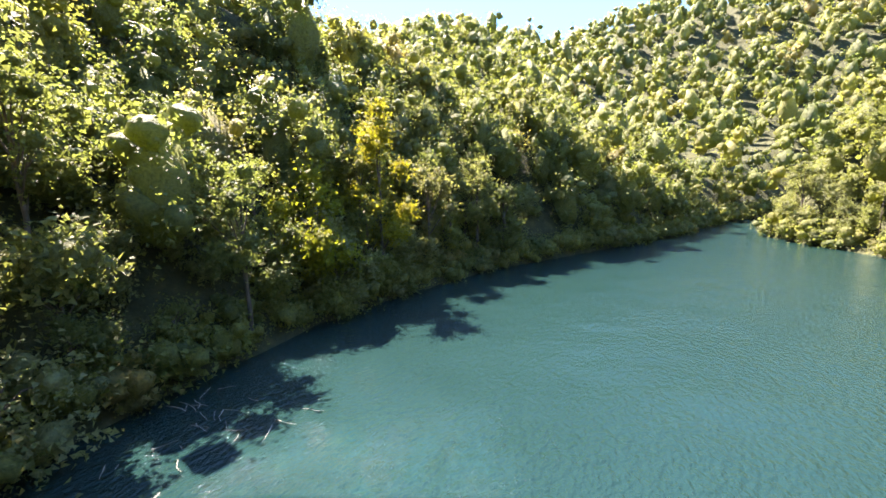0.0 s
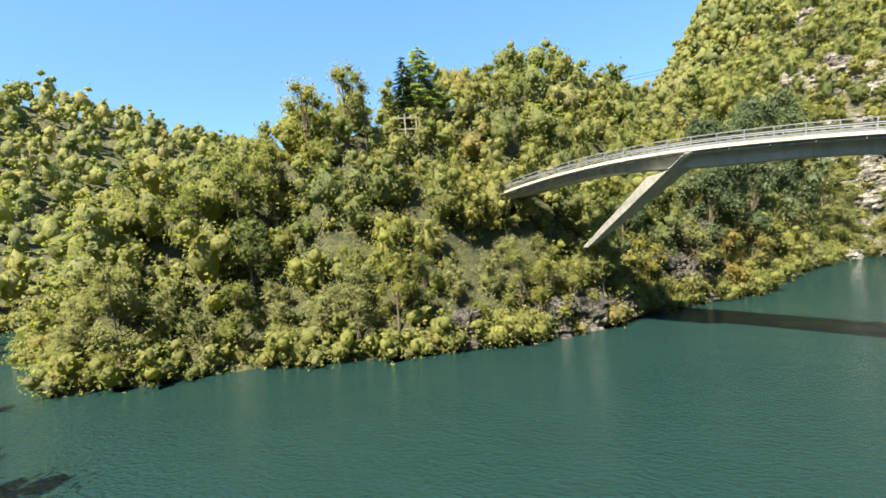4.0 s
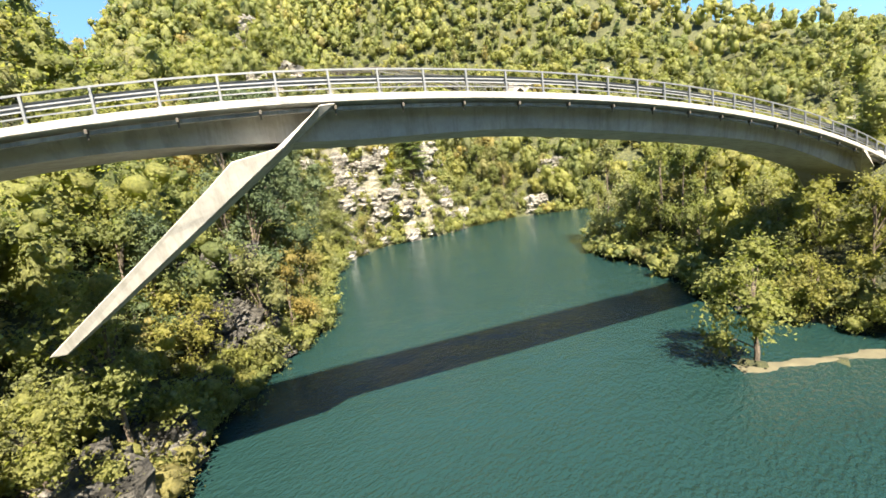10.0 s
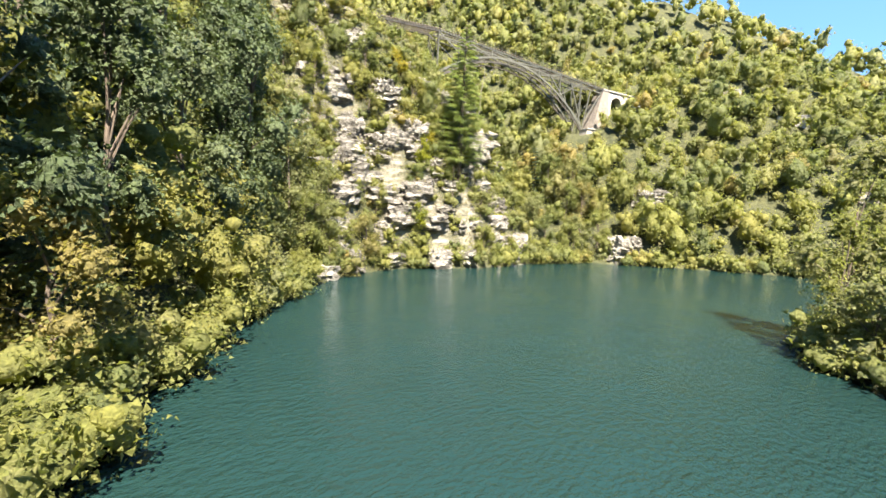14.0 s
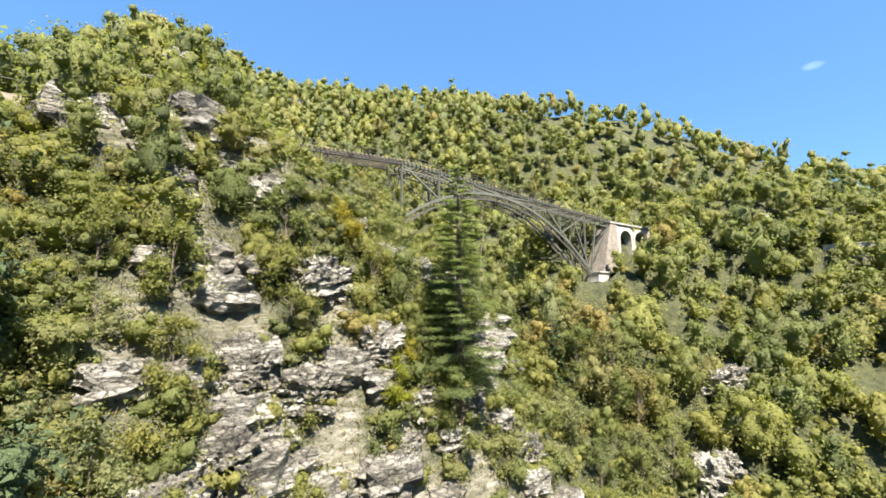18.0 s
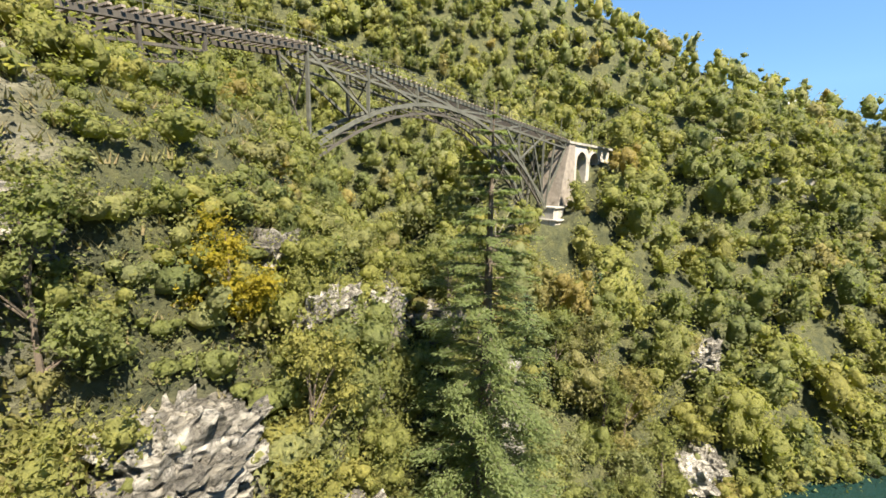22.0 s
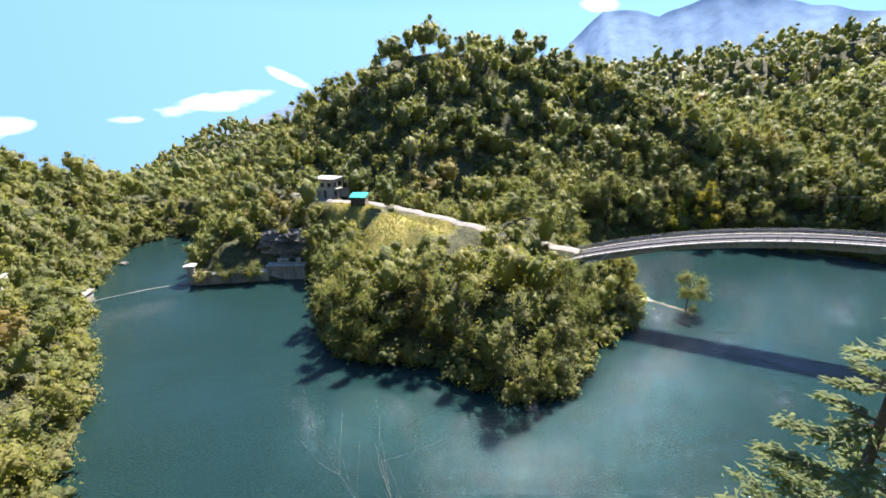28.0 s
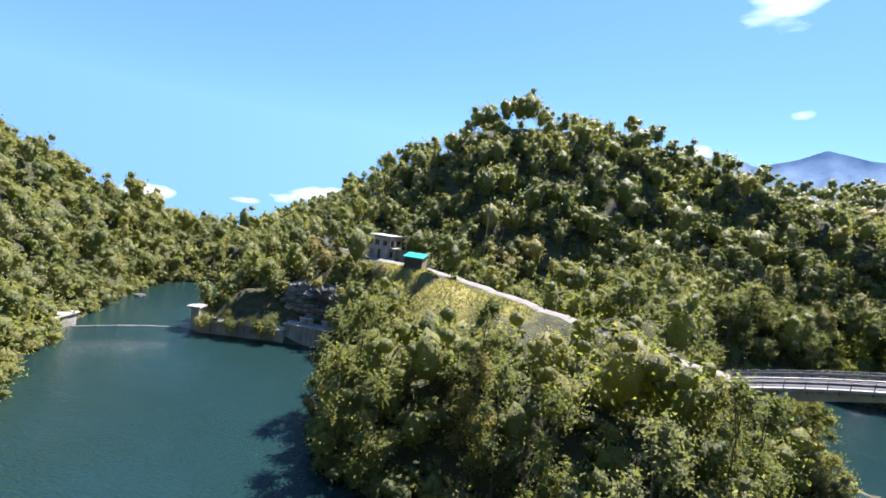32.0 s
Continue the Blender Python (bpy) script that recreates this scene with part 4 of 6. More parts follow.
trestle = empty("railway_trestle", (0, 0, 0))
tagged(trestle, "old grey steel arch trestle carrying a narrow railway over a gully", "railway bridge")
PANELS = [i * 6.8 for i in range(8)]
for v in (0, TW):
    bm = bmesh.new()
    bar(bm, on_trestle(0.01, v, tz(0.01)), on_trestle(49, v, tz(49)), 0.28, 0.35)
    part("top_chord", bm, STEEL_OLD, trestle)
    bm = bmesh.new()
    bar(bm, on_trestle(0.01, v, tz(0.01) - 1.1), on_trestle(49, v, tz(49) - 1.1), 0.22, 0.22)
    part("lower_chord", bm, STEEL_OLD, trestle)
    us = [i * 2.6 for i in range(17)]
    bm = bmesh.new()
    for a, b in zip(us, us[1:]):
        bar(bm, on_trestle(a, v, arch_z(a)), on_trestle(b, v, arch_z(b)), 0.3, 0.4)
    part("arch_rib", bm, STEEL_OLD, trestle, "riveted steel arch rib")
    bm = bmesh.new()
    for a, b in zip(us, us[1:]):
        bar(bm, on_trestle(a, v, arch_z(a) - 1.0 - 0.012 * abs(a - 15)), on_trestle(b, v, arch_z(b) - 1.0 - 0.012 * abs(b - 15)), 0.22, 0.26)
        bar(bm, on_trestle(a, v, arch_z(a)), on_trestle(b, v, arch_z(b) - 1.0), 0.12)
        bar(bm, on_trestle(b, v, arch_z(b)), on_trestle(b, v, arch_z(b) - 1.0), 0.12)
    part("arch_lattice", bm, STEEL_DARK, trestle)
    for i, u in enumerate(PANELS):
        bm = bmesh.new()
        bar(bm, on_trestle(u, v, tz(u)), on_trestle(u, v, max(arch_z(u), 34.0)), 0.3)
        part("post", bm, STEEL_OLD, trestle)
    for i, (a, b) in enumerate(zip(PANELS, PANELS[1:])):
        bm = bmesh.new()
        if i < 3:
            bar(bm, on_trestle(a, v, tz(a) - 0.2), on_trestle(b, v, arch_z(b) + 0.1), 0.24)
        elif i < 6:
            bar(bm, on_trestle(b, v, tz(b) - 0.2), on_trestle(a, v, arch_z(a) + 0.1), 0.24)
        else:
            bar(bm, on_trestle(b, v, tz(b) - 1.1), on_trestle(42.5, v, 34.0), 0.24)
        part("diagonal", bm, STEEL_OLD, trestle)
        bm = bmesh.new()
        m = (a + b) / 2
        bar(bm, on_trestle(a, v, tz(a) - 1.1), on_trestle(m, v, tz(m)), 0.12)
        bar(bm, on_trestle(m, v, tz(m)), on_trestle(b, v, tz(b) - 1.1), 0.12)
        part("web", bm, STEEL_OLD, trestle)
    # the tower legs at the foot of the arch
    for du, dz in ((30.6, 0), (37.4, 0), (44, 0)):
        bm = bmesh.new()
        bar(bm, on_trestle(du, v, tz(du) - 1), on_trestle(42.0, v, 31.5), 0.24)
        part("tower_leg", bm, STEEL_OLD, trestle)
for u in PANELS:
    bm = bmesh.new()
    bar(bm, on_trestle(u, 0, tz(u) - 1.1), on_trestle(u, TW, max(arch_z(u), 34)), 0.12)
    bar(bm, on_trestle(u, TW, tz(u) - 1.1), on_trestle(u, 0, max(arch_z(u), 34)), 0.12)
    bar(bm, on_trestle(u, 0, max(arch_z(u), 34)), on_trestle(u, TW, max(arch_z(u), 34)), 0.18)
    part("cross_brace", bm, STEEL_DARK, trestle)
sleeper = bmesh.new()
box(sleeper, (-0.12, -0.5, 0), (0.12, TW + 0.5, 0.16))
sleeper_mesh = bpy.data.meshes.new("sleeper")
sleeper.to_mesh(sleeper_mesh)
sleeper.free()
sleeper_mesh.materials.append(TIMBER)
for k in range(94):
    u = -20 + k * 0.75
    p = new("sleeper", sleeper_mesh)
    p.parent = trestle
    p.location = on_trestle(u, 0, tz(u) + 0.18)
    p.rotation_euler = (0, 0, math.atan2(TD.y, TD.x) if u > 0 else math.atan2(TD2.y, TD2.x))
for v in (TW / 2 - 0.55, TW / 2 + 0.55):
    bm = bmesh.new()
    for ua, ub in ((-20, 0), (0.01, 62)):
        bar(bm, on_trestle(ua, v, tz(ua) + 0.42), on_trestle(ub, v, tz(ub) + 0.42), 0.07, 0.15)
    part("rail", bm, STEEL_DARK, trestle, "rusty rail")
for v in (-0.4, TW + 0.4):
    bm = bmesh.new()
    for k in range(38):
        u = -20 + k * 1.9
        bar(bm, on_trestle(u, v, tz(u) + 0.2), on_trestle(u, v, tz(u) + 1.25), 0.05)
    for z in (0.75, 1.25):
        for ua, ub in ((-20, 0), (0.01, 50)):
            bar(bm, on_trestle(ua, v, tz(ua) + z), on_trestle(ub, v, tz(ub) + z), 0.04)
    part("handrail", bm, STEEL_OLD, trestle)
# the short plate span before the arch
for v in (0, TW):
    pieces = [("girder", (-20, -0.2), (-9.5, -0.2), 0.4), ("girder", (-10, -0.2), (0, -0.2), 0.4), ("chord", (-20, -1.6), (-9.5, -1.6), 0.2), ("chord", (-20, -2.6), (-9.5, -2.6), 0.2),
              ("post", (-19.5, 0), (-19.5, -2.7), 0.25), ("post", (-14.5, 0), (-14.5, -2.7), 0.25), ("post", (-10, 0), (-10, -2.7), 0.25),
              ("diagonal", (-19.5, -2.5), (-14.5, 0), 0.16), ("diagonal", (-14.5, 0), (-10, -2.5), 0.16)]
    for nm, (ua, za), (ub, zb), w in pieces:
        bm = bmesh.new()
        bar(bm, on_trestle(ua, v, tz(ua) + za), on_trestle(ub, v, tz(ub) + zb), w)
        part(nm, bm, STEEL_DARK, trestle)

# masonry pier with two arches at the trestle's end
pier = empty("masonry_viaduct", tuple(on_trestle(53, TW / 2, 38)))
tagged(pier, "pale masonry viaduct end with two arches and a tapering stone pier", "viaduct")
off = -Vector(pier.location)
rot = Matrix((TD, TN, Vector((0, 0, 1)))).transposed().to_4x4()
rot.translation = on_trestle(0, TW / 2, 0) + off


def arch_wall(u0, u1, top, foot, springs):
    """An outline with round arches cut up from below."""
    pts = [(u0, top), (u0, foot)]
    for c, r, s in springs:
        pts += [(c - r, foot if c - r - u0 < 3 else foot)]
        pts += [(c - r * math.cos(math.pi * i / 8), s + r * math.sin(math.pi * i / 8)) for i in range(9)]
        pts += [(c + r, foot)]
    return pts + [(u1, foot), (u1, top)]


bm = bmesh.new()
prism(bm, arch_wall(49.8, 64, 42.3, 36.2, [(53.2, 1.8, 39.4), (58.0, 1.8, 39.4)]), rot, TW + 0.9)
part("spandrel_wall", bm, RENDER_WHITE, pier, "pale sunlit arch wall")
bm = bmesh.new()
prism(bm, [(48.3, 42.4), (50.3, 42.4), (50.8, 32), (45.6, 32)], rot, TW + 1.2)
part("pier", bm, STONE, pier, "tapering dark stone pier")
bm = bmesh.new()
prism(bm, [(55.0, 38), (56.2, 38), (56.5, 31), (54.7, 31)], rot, TW + 0.6)
part("pier", bm, RENDER_WHITE, pier)
bm = bmesh.new()
prism(bm, [(48.1, 42.8), (65, 42.3), (65, 41.9), (48.1, 42.42)], rot, TW + 1.5)
part("coping", bm, CONCRETE_OLD, pier)
for k, (u, z, w) in enumerate(((44.6, 31.0, 3.4), (44.0, 29.0, 3.2), (43.6, 27.0, 3.0), (43.4, 25.0, 2.6))):
    blk = empty("concrete_step", tuple(on_trestle(u, 0.2 - 0.7 * k, z)))
    tagged(blk, "pale stepped concrete footing block below the trestle", "footing", "stepped footing under the trestle")
    bm = bmesh.new()
    r2 = rot.copy()
    r2.translation = (0, 0, 0)
    box(bm, (-w / 2, -1.4, -1.1), (w / 2, 1.6, 0.75), r2, 0.06)
    part("block", bm, RENDER_WHITE, blk)
    bm = bmesh.new()
    box(bm, (-w / 2 - 0.1, -1.7, 0.75), (w / 2 + 0.1, 1.7, 1.0), r2, 0.03)
    part("cap", bm, CONCRETE, blk)

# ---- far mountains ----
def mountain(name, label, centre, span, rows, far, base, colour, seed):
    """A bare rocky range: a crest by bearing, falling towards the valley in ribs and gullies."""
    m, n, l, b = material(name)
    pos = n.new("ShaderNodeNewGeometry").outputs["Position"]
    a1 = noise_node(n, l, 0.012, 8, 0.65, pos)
    # the blue haze of distance is painted into the rock's base colour
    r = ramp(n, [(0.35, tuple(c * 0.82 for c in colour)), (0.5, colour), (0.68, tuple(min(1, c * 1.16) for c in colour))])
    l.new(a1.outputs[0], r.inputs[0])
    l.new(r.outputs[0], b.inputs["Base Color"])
    b.inputs["Roughness"].default_value = 1.0
    b.inputs["Specular IOR Level"].default_value = 0.0
    nu, nv = 260, 40
    u = np.linspace(0, 1, nu)
    az = math.atan2(centre[1], centre[0]) + (u - 0.5) * span
    crest = np.interp(u, [p for p, h in rows], [h for p, h in rows]) * far
    rng = np.random.RandomState(seed)
    for k in range(1, 7):
        crest = crest + far * 0.0022 / k * np.sin(u * 23 * k * 1.7 + rng.uniform(0, 6.3)) * np.clip(crest / (0.1 * far), 0, 1)
    vs = []
    for j in range(nv):
        f = j / (nv - 1)
        rib = 0.10 * np.sin(u * 60 + 3 * np.sin(u * 17)) + 0.07 * np.sin(u * 139 + 4 * f) + 0.04 * np.sin(u * 301 + 9 * f)
        fall = np.clip(1 - f ** 0.85 * (1 + rib * (1 - f)), 0, 1)
        d = far * (1 - 0.32 * f + 0.05 * rib * f)
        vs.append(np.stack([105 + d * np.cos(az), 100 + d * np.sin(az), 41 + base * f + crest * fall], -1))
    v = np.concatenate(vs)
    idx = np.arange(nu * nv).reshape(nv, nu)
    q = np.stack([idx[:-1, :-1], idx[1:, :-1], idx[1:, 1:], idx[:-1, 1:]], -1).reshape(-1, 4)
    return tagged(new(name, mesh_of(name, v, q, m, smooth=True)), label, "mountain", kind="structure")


# both blues below carry distance haze in the colour itself
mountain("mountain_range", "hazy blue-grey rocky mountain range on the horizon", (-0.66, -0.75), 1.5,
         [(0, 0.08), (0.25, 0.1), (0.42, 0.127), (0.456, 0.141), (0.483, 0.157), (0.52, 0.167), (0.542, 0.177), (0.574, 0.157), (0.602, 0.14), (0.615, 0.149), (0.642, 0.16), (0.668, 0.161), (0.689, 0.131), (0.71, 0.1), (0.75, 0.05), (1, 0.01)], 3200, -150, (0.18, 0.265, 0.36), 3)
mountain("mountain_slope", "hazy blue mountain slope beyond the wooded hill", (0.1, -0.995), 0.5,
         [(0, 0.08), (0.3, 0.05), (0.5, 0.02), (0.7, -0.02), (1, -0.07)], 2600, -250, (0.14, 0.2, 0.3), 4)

# ---- the gravel road on the peninsula ----
def ribbon(name, label, line, wide, mat, lift=0.06, cat="road"):
    pts = []
    for a, b in zip(line, line[1:]):
        k = max(2, int(math.hypot(b[0] - a[0], b[1] - a[1]) / 0.8))
        pts += [(a[0] + (b[0] - a[0]) * i / k, a[1] + (b[1] - a[1]) * i / k) for i in range(k)]
    pts = np.array(pts)
    for _ in range(12):
        pts[1:-1] = (pts[:-2] + pts[1:-1] * 2 + pts[2:]) / 4
    d = np.gradient(pts, axis=0)
    nrm = np.stack([-d[:, 1], d[:, 0]], -1) / np.hypot(d[:, 0], d[:, 1])[:, None]
    rows = []
    for s in np.linspace(-1, 1, 7):
        w = wide / 2 * (1 + 0.12 * np.sin(np.arange(len(pts)) * 0.7 + s * 2)) * s
        p = pts + nrm * w[:, None]
        zz = height(p[:, 0], p[:, 1]) + lift * (1.2 - abs(s)) - (0.05 if abs(s) > 0.9 else 0)
        rows.append(np.stack([p[:, 0], p[:, 1], zz], -1))
    v = np.concatenate(rows)
    idx = np.arange(len(v)).reshape(7, -1)
    q = np.stack([idx[:-1, :-1], idx[:-1, 1:], idx[1:, 1:], idx[1:, :-1]], -1).reshape(-1, 4)
    return tagged(new(name, mesh_of(name, v, q, mat, smooth=True)), label, cat, kind="structure")


ribbon("road", "pale gravel road leading from the bridge past the house", [p[:2] for p in ROAD], 3.2, GRAVEL, 0.34)


# ---- house and hut ----
def facing(x, y, z, nx, ny):
    """Local x to the right along the front, y inwards, seen from the front."""
    n = Vector((nx, ny, 0)).normalized()
    right = Vector((-n.y, n.x, 0))
    m = Matrix((right, -n, Vector((0, 0, 1)))).transposed().to_4x4()
    m.translation = (x, y, z)
    return m


def wall_with_holes(bm, m, w, h, thick, holes):
    """A wall in the local xz plane with rectangular openings cut through."""
    xs = sorted({0, w, *[a for q in holes for a in (q[0], q[2])]})
    zs = sorted({0, h, *[a for q in holes for a in (q[1], q[3])]})
    for x0, x1 in zip(xs, xs[1:]):
        for z0, z1 in zip(zs, zs[1:]):
            cx, cz = (x0 + x1) / 2, (z0 + z1) / 2
            if not any(q[0] < cx < q[2] and q[1] < cz < q[3] for q in holes):
                box(bm, (x0, 0, z0), (x1, thick, z1), m)
    bmesh.ops.remove_doubles(bm, verts=bm.verts, dist=0.001)


def window(parent, m, x0, z0, x1, z1, frame_mat, bars=1):
    bm = bmesh.new()
    for a, b in (((x0, 0.06, z0), (x1, 0.14, z0 + 0.07)), ((x0, 0.06, z1 - 0.07), (x1, 0.14, z1)), ((x0, 0.06, z0), (x0 + 0.07, 0.14, z1)), ((x1 - 0.07, 0.06, z0), (x1, 0.14, z1))):
        box(bm, a, b, m)
    for k in range(bars):
        c = x0 + (x1 - x0) * (k + 1) / (bars + 1)
        box(bm, (c - 0.03, 0.07, z0), (c + 0.03, 0.13, z1), m)
    w = part("window", bm, frame_mat, parent)
    bm = bmesh.new()
    box(bm, (x0 + 0.04, 0.09, z0 + 0.04), (x1 - 0.04, 0.11, z1 - 0.04), m)
    part("pane", bm, DARK_GLASS, w, "dark glass pane")
    bm = bmesh.new()
    box(bm, (x0 - 0.08, -0.08, z0 - 0.09), (x1 + 0.08, 0.12, z0 - 0.01), m)
    part("sill", bm, CONCRETE, w)


house = empty("house", (121.5, -25.6, 17.0))
tagged(house, "small weathered two-storey flat-roofed building beside the gravel road", "house")
fr = facing(2.5, -1.2, -0.3, 0.41, 0.91)            # right end is west
fr.translation = (2.5, -1.2, -0.3)
HW, HD, HH = 6.2, 6.0, 5.5
bm = bmesh.new()
wall_with_holes(bm, fr, HW, HH, 0.3, [(0.5, 0.3, 2.3, 2.3), (3.1, 0.3, 4.0, 2.5), (0.4, 3.4, 1.6, 4.7), (2.2, 3.4, 3.4, 4.7), (4.4, 3.4, 5.6, 4.7)])
part("front_wall", bm, RENDER_WHITE, house, "stained off-white front wall")
side = fr @ Matrix.Translation((HW, 0, 0)) @ Matrix.Rotation(radians(90), 4, "Z")
bm = bmesh.new()
wall_with_holes(bm, side, HD, HH, 0.3, [(0.7, 3.2, 2.2, 4.7), (3.2, 3.2, 5.2, 4.7), (0.8, 0.6, 2.0, 2.2)])
part("side_wall", bm, RENDER_WHITE, house, "sunlit off-white side wall")
bm = bmesh.new()
box(bm, (0, 0.3, 0), (0.3, HD, HH), fr)
box(bm, (0.3, HD - 0.3, 0), (HW - 0.3, HD, HH), fr)
part("back_wall", bm, RENDER_WHITE, house)
bm = bmesh.new()
box(bm, (0.2, 0.2, 2.75), (HW - 0.2, HD - 0.2, 2.95), fr)
part("upper_floor", bm, CONCRETE_OLD, house)
bm = bmesh.new()
box(bm, (-0.5, -0.6, HH), (HW + 0.7, HD + 0.3, HH + 0.28), fr, 0.04)
part("roof", bm, ROOF_GREY, house, "flat grey overhanging roof slab")
bm = bmesh.new()
box(bm, (-0.52, -0.64, HH + 0.2), (HW + 0.72, -0.58, HH + 0.36), fr)
box(bm, (HW + 0.68, -0.58, HH + 0.2), (HW + 0.74, HD + 0.3, HH + 0.36), fr)
part("eaves_board", bm, RENDER_WHITE, house, "pale roof edge")
for q in ((0.4, 3.4, 1.6, 4.7), (2.2, 3.4, 3.4, 4.7), (4.4, 3.4, 5.6, 4.7)):
    window(house, fr, *q, TIMBER)
for q in ((0.7, 3.2, 2.2, 4.7), (3.2, 3.2, 5.2, 4.7), (0.8, 0.6, 2.0, 2.2)):
    window(house, side, *q, TIMBER)
bm = bmesh.new()
for k in range(6):
    box(bm, (0.52 + k * 0.3, 0.1, 0.3), (0.79 + k * 0.3, 0.16, 2.28), fr)
part("garage_door", bm, CONCRETE_OLD, house, "grey boarded double door")
bm = bmesh.new()
box(bm, (3.13, 0.1, 0.3), (3.97, 0.15, 2.48), fr, 0.01)
box(bm, (3.82, 0.05, 1.3), (3.9, 0.1, 1.4), fr)
part("door", bm, STEEL_DARK, house, "dark entrance door")
bm = bmesh.new()
box(bm, (0.6, -1.3, 2.85), (3.6, 0, 3.0), side)
for x in (0.7, 3.5):
    box(bm, (x - 0.06, -1.25, 0), (x + 0.06, -1.13, 2.85), side)
part("balcony", bm, RENDER_WHITE, house, "small white balcony on thin posts")
annex = side @ Matrix.Translation((3.7, 0, 0))
bm = bmesh.new()
wall_with_holes(bm, annex @ Matrix.Translation((0, -2.4, 0)), 2.2, 2.3, 0.2, [(0.5, 0.3, 1.3, 2.0)])
box(bm, (0, -2.2, 0), (0.2, 0, 2.3), annex)
box(bm, (2.0, -2.2, 0), (2.2, 0, 2.3), annex)
part("annex", bm, RENDER_WHITE, house, "low white annex")
bm = bmesh.new()
box(bm, (-0.2, -2.7, 2.3), (2.4, 0, 2.45), annex, 0.02)
part("annex_roof", bm, ROOF_GREY, house)

hut = empty("hut", (110.8, -11.5, 17.6))
tagged(hut, "small dark timber hut with a bright teal metal roof", "hut")
hm = facing(0, 0, 0, 0.25, 0.97)
for k in range(13):
    bm = bmesh.new()
    box(bm, (-1.9 + k * 0.292, -1.5, -0.3), (-1.62 + k * 0.292, -1.42, 2.35), hm)
    part("plank", bm, STEEL_DARK, hut)
for sx_ in (-1.9, 1.83):
    for k in range(10):
        bm = bmesh.new()
        box(bm, (sx_, -1.41 + k * 0.292, -0.3), (sx_ + 0.07, -1.13 + k * 0.292, 2.3 + 0.045 * k), hm)
        part("plank", bm, TIMBER, hut)
bm = bmesh.new()
box(bm, (-1.83, 1.44, -0.3), (1.83, 1.5, 2.75), hm)
part("back_wall", bm, TIMBER, hut)
bm = bmesh.new()
tilt = hm @ Matrix.Translation((0, 0, 2.62)) @ Matrix.Rotation(radians(10), 4, "X")
box(bm, (-2.2, -1.9, -0.04), (2.2, 1.85, 0.0), tilt)
for k in range(15):
    box(bm, (-2.2 + k * 0.31, -1.9, 0.0), (-2.14 + k * 0.31, 1.85, 0.035), tilt)
box(bm, (-2.22, -1.94, -0.22), (2.22, -1.9, 0.02), tilt)
part("roof", bm, TEAL, hut, "bright teal ribbed sheet roof")


def pole(name, label, x, y, z0, z1, r=0.11, mat=None, lamp=False, group="", cat="pole", lean=(0, 0)):
    p = empty(name, (x, y, z0))
    tagged(p, label, cat, group)
    bm = bmesh.new()
    rod(bm, (0, 0, -0.5), (lean[0], lean[1], z1 - z0), r, r * 0.7, 8)
    part("shaft", bm, mat or TIMBER, p)
    if lamp:
        bm = bmesh.new()
        rod(bm, (0, 0, z1 - z0 - 0.1), (0.6, 0.5, z1 - z0 + 0.15), 0.035, 0.035, 6)
        part("arm", bm, STEEL_RAIL, p)
        bm = bmesh.new()
        box(bm, (0.45, 0.3, z1 - z0 + 0.1), (0.9, 0.7, z1 - z0 + 0.28), None, 0.05)
        part("lamp_head", bm, STEEL_RAIL, p)
    return p


pole("street_lamp", "tall steel lamp post beside the house", 126.3, -29.5, 17.0, 25.5, 0.09, STEEL_RAIL, True, cat="lamp post")
pole("utility_pole", "wooden utility pole beside the annex", 114.2, -23.2, 17.0, 23.0, 0.12)
pole("utility_pole", "tall dark pole rising above the trees", -15.6, 59.3, 20.0, 34.7, 0.13, BARK)
hpole = empty("twin_utility_pole", (-9.0, 59.0, 20.5))
tagged(hpole, "twin wooden power pole with cross-arms among the trees", "utility pole")
for dx in (-0.8, 0.8):
    bm = bmesh.new()
    rod(bm, (dx, dx * 0.3, -0.5), (dx * 0.9, dx * 0.3, 8.6), 0.15, 0.1, 8)
    part("shaft", bm, TIMBER, hpole)
for z in (6.6, 8.1):
    bm = bmesh.new()
    bar(bm, (-1.7, -0.5, z), (1.7, 0.5, z), 0.12, 0.16)
    part("cross_arm", bm, TIMBER, hpole)
bm = bmesh.new()
bar(bm, (-0.8, -0.24, 4.2), (0.8, 0.24, 6.4), 0.09)
bar(bm, (0.8, 0.24, 4.2), (-0.8, -0.24, 6.4), 0.09)
part("brace", bm, TIMBER, hpole)
for dx in (-1.5, 0, 1.5):
    bm = bmesh.new()
    for k in range(3):
        rod(bm, (dx, dx * 0.3, 8.2 + k * 0.1), (dx, dx * 0.3, 8.27 + k * 0.1), 0.08, 0.05, 8)
    part("insulator", bm, RENDER_WHITE, hpole)


def wire(a, b, sag, r=0.022, group="overhead wires"):
    a, b = Vector(a), Vector(b)
    bm = bmesh.new()
    n, last = 40, None
    across = (b - a).cross(Vector((0, 0, 1))).normalized() * r
    for i in range(n + 1):
        f = i / n
        q = (b - a) * f - Vector((0, 0, sag * 4 * f * (1 - f)))
        ring_ = [bm.verts.new(q + d) for d in (across, Vector((0, 0, r)), -across, Vector((0, 0, -r)))]
        if last:
            for k in range(4):
                bm.faces.new((last[k], last[(k + 1) % 4], ring_[(k + 1) % 4], ring_[k]))
        else:
            bm.faces.new(ring_[::-1])
        last = ring_
    bm.faces.new(last)
    me = bpy.data.meshes.new("overhead_wire")
    bm.to_mesh(me)
    bm.free()
    me.materials.append(WIRE)
    ob = new("overhead_wire", me)
    ob.location = a
    return tagged(ob, "thin dark overhead wire sagging across the valley", "wire", group)


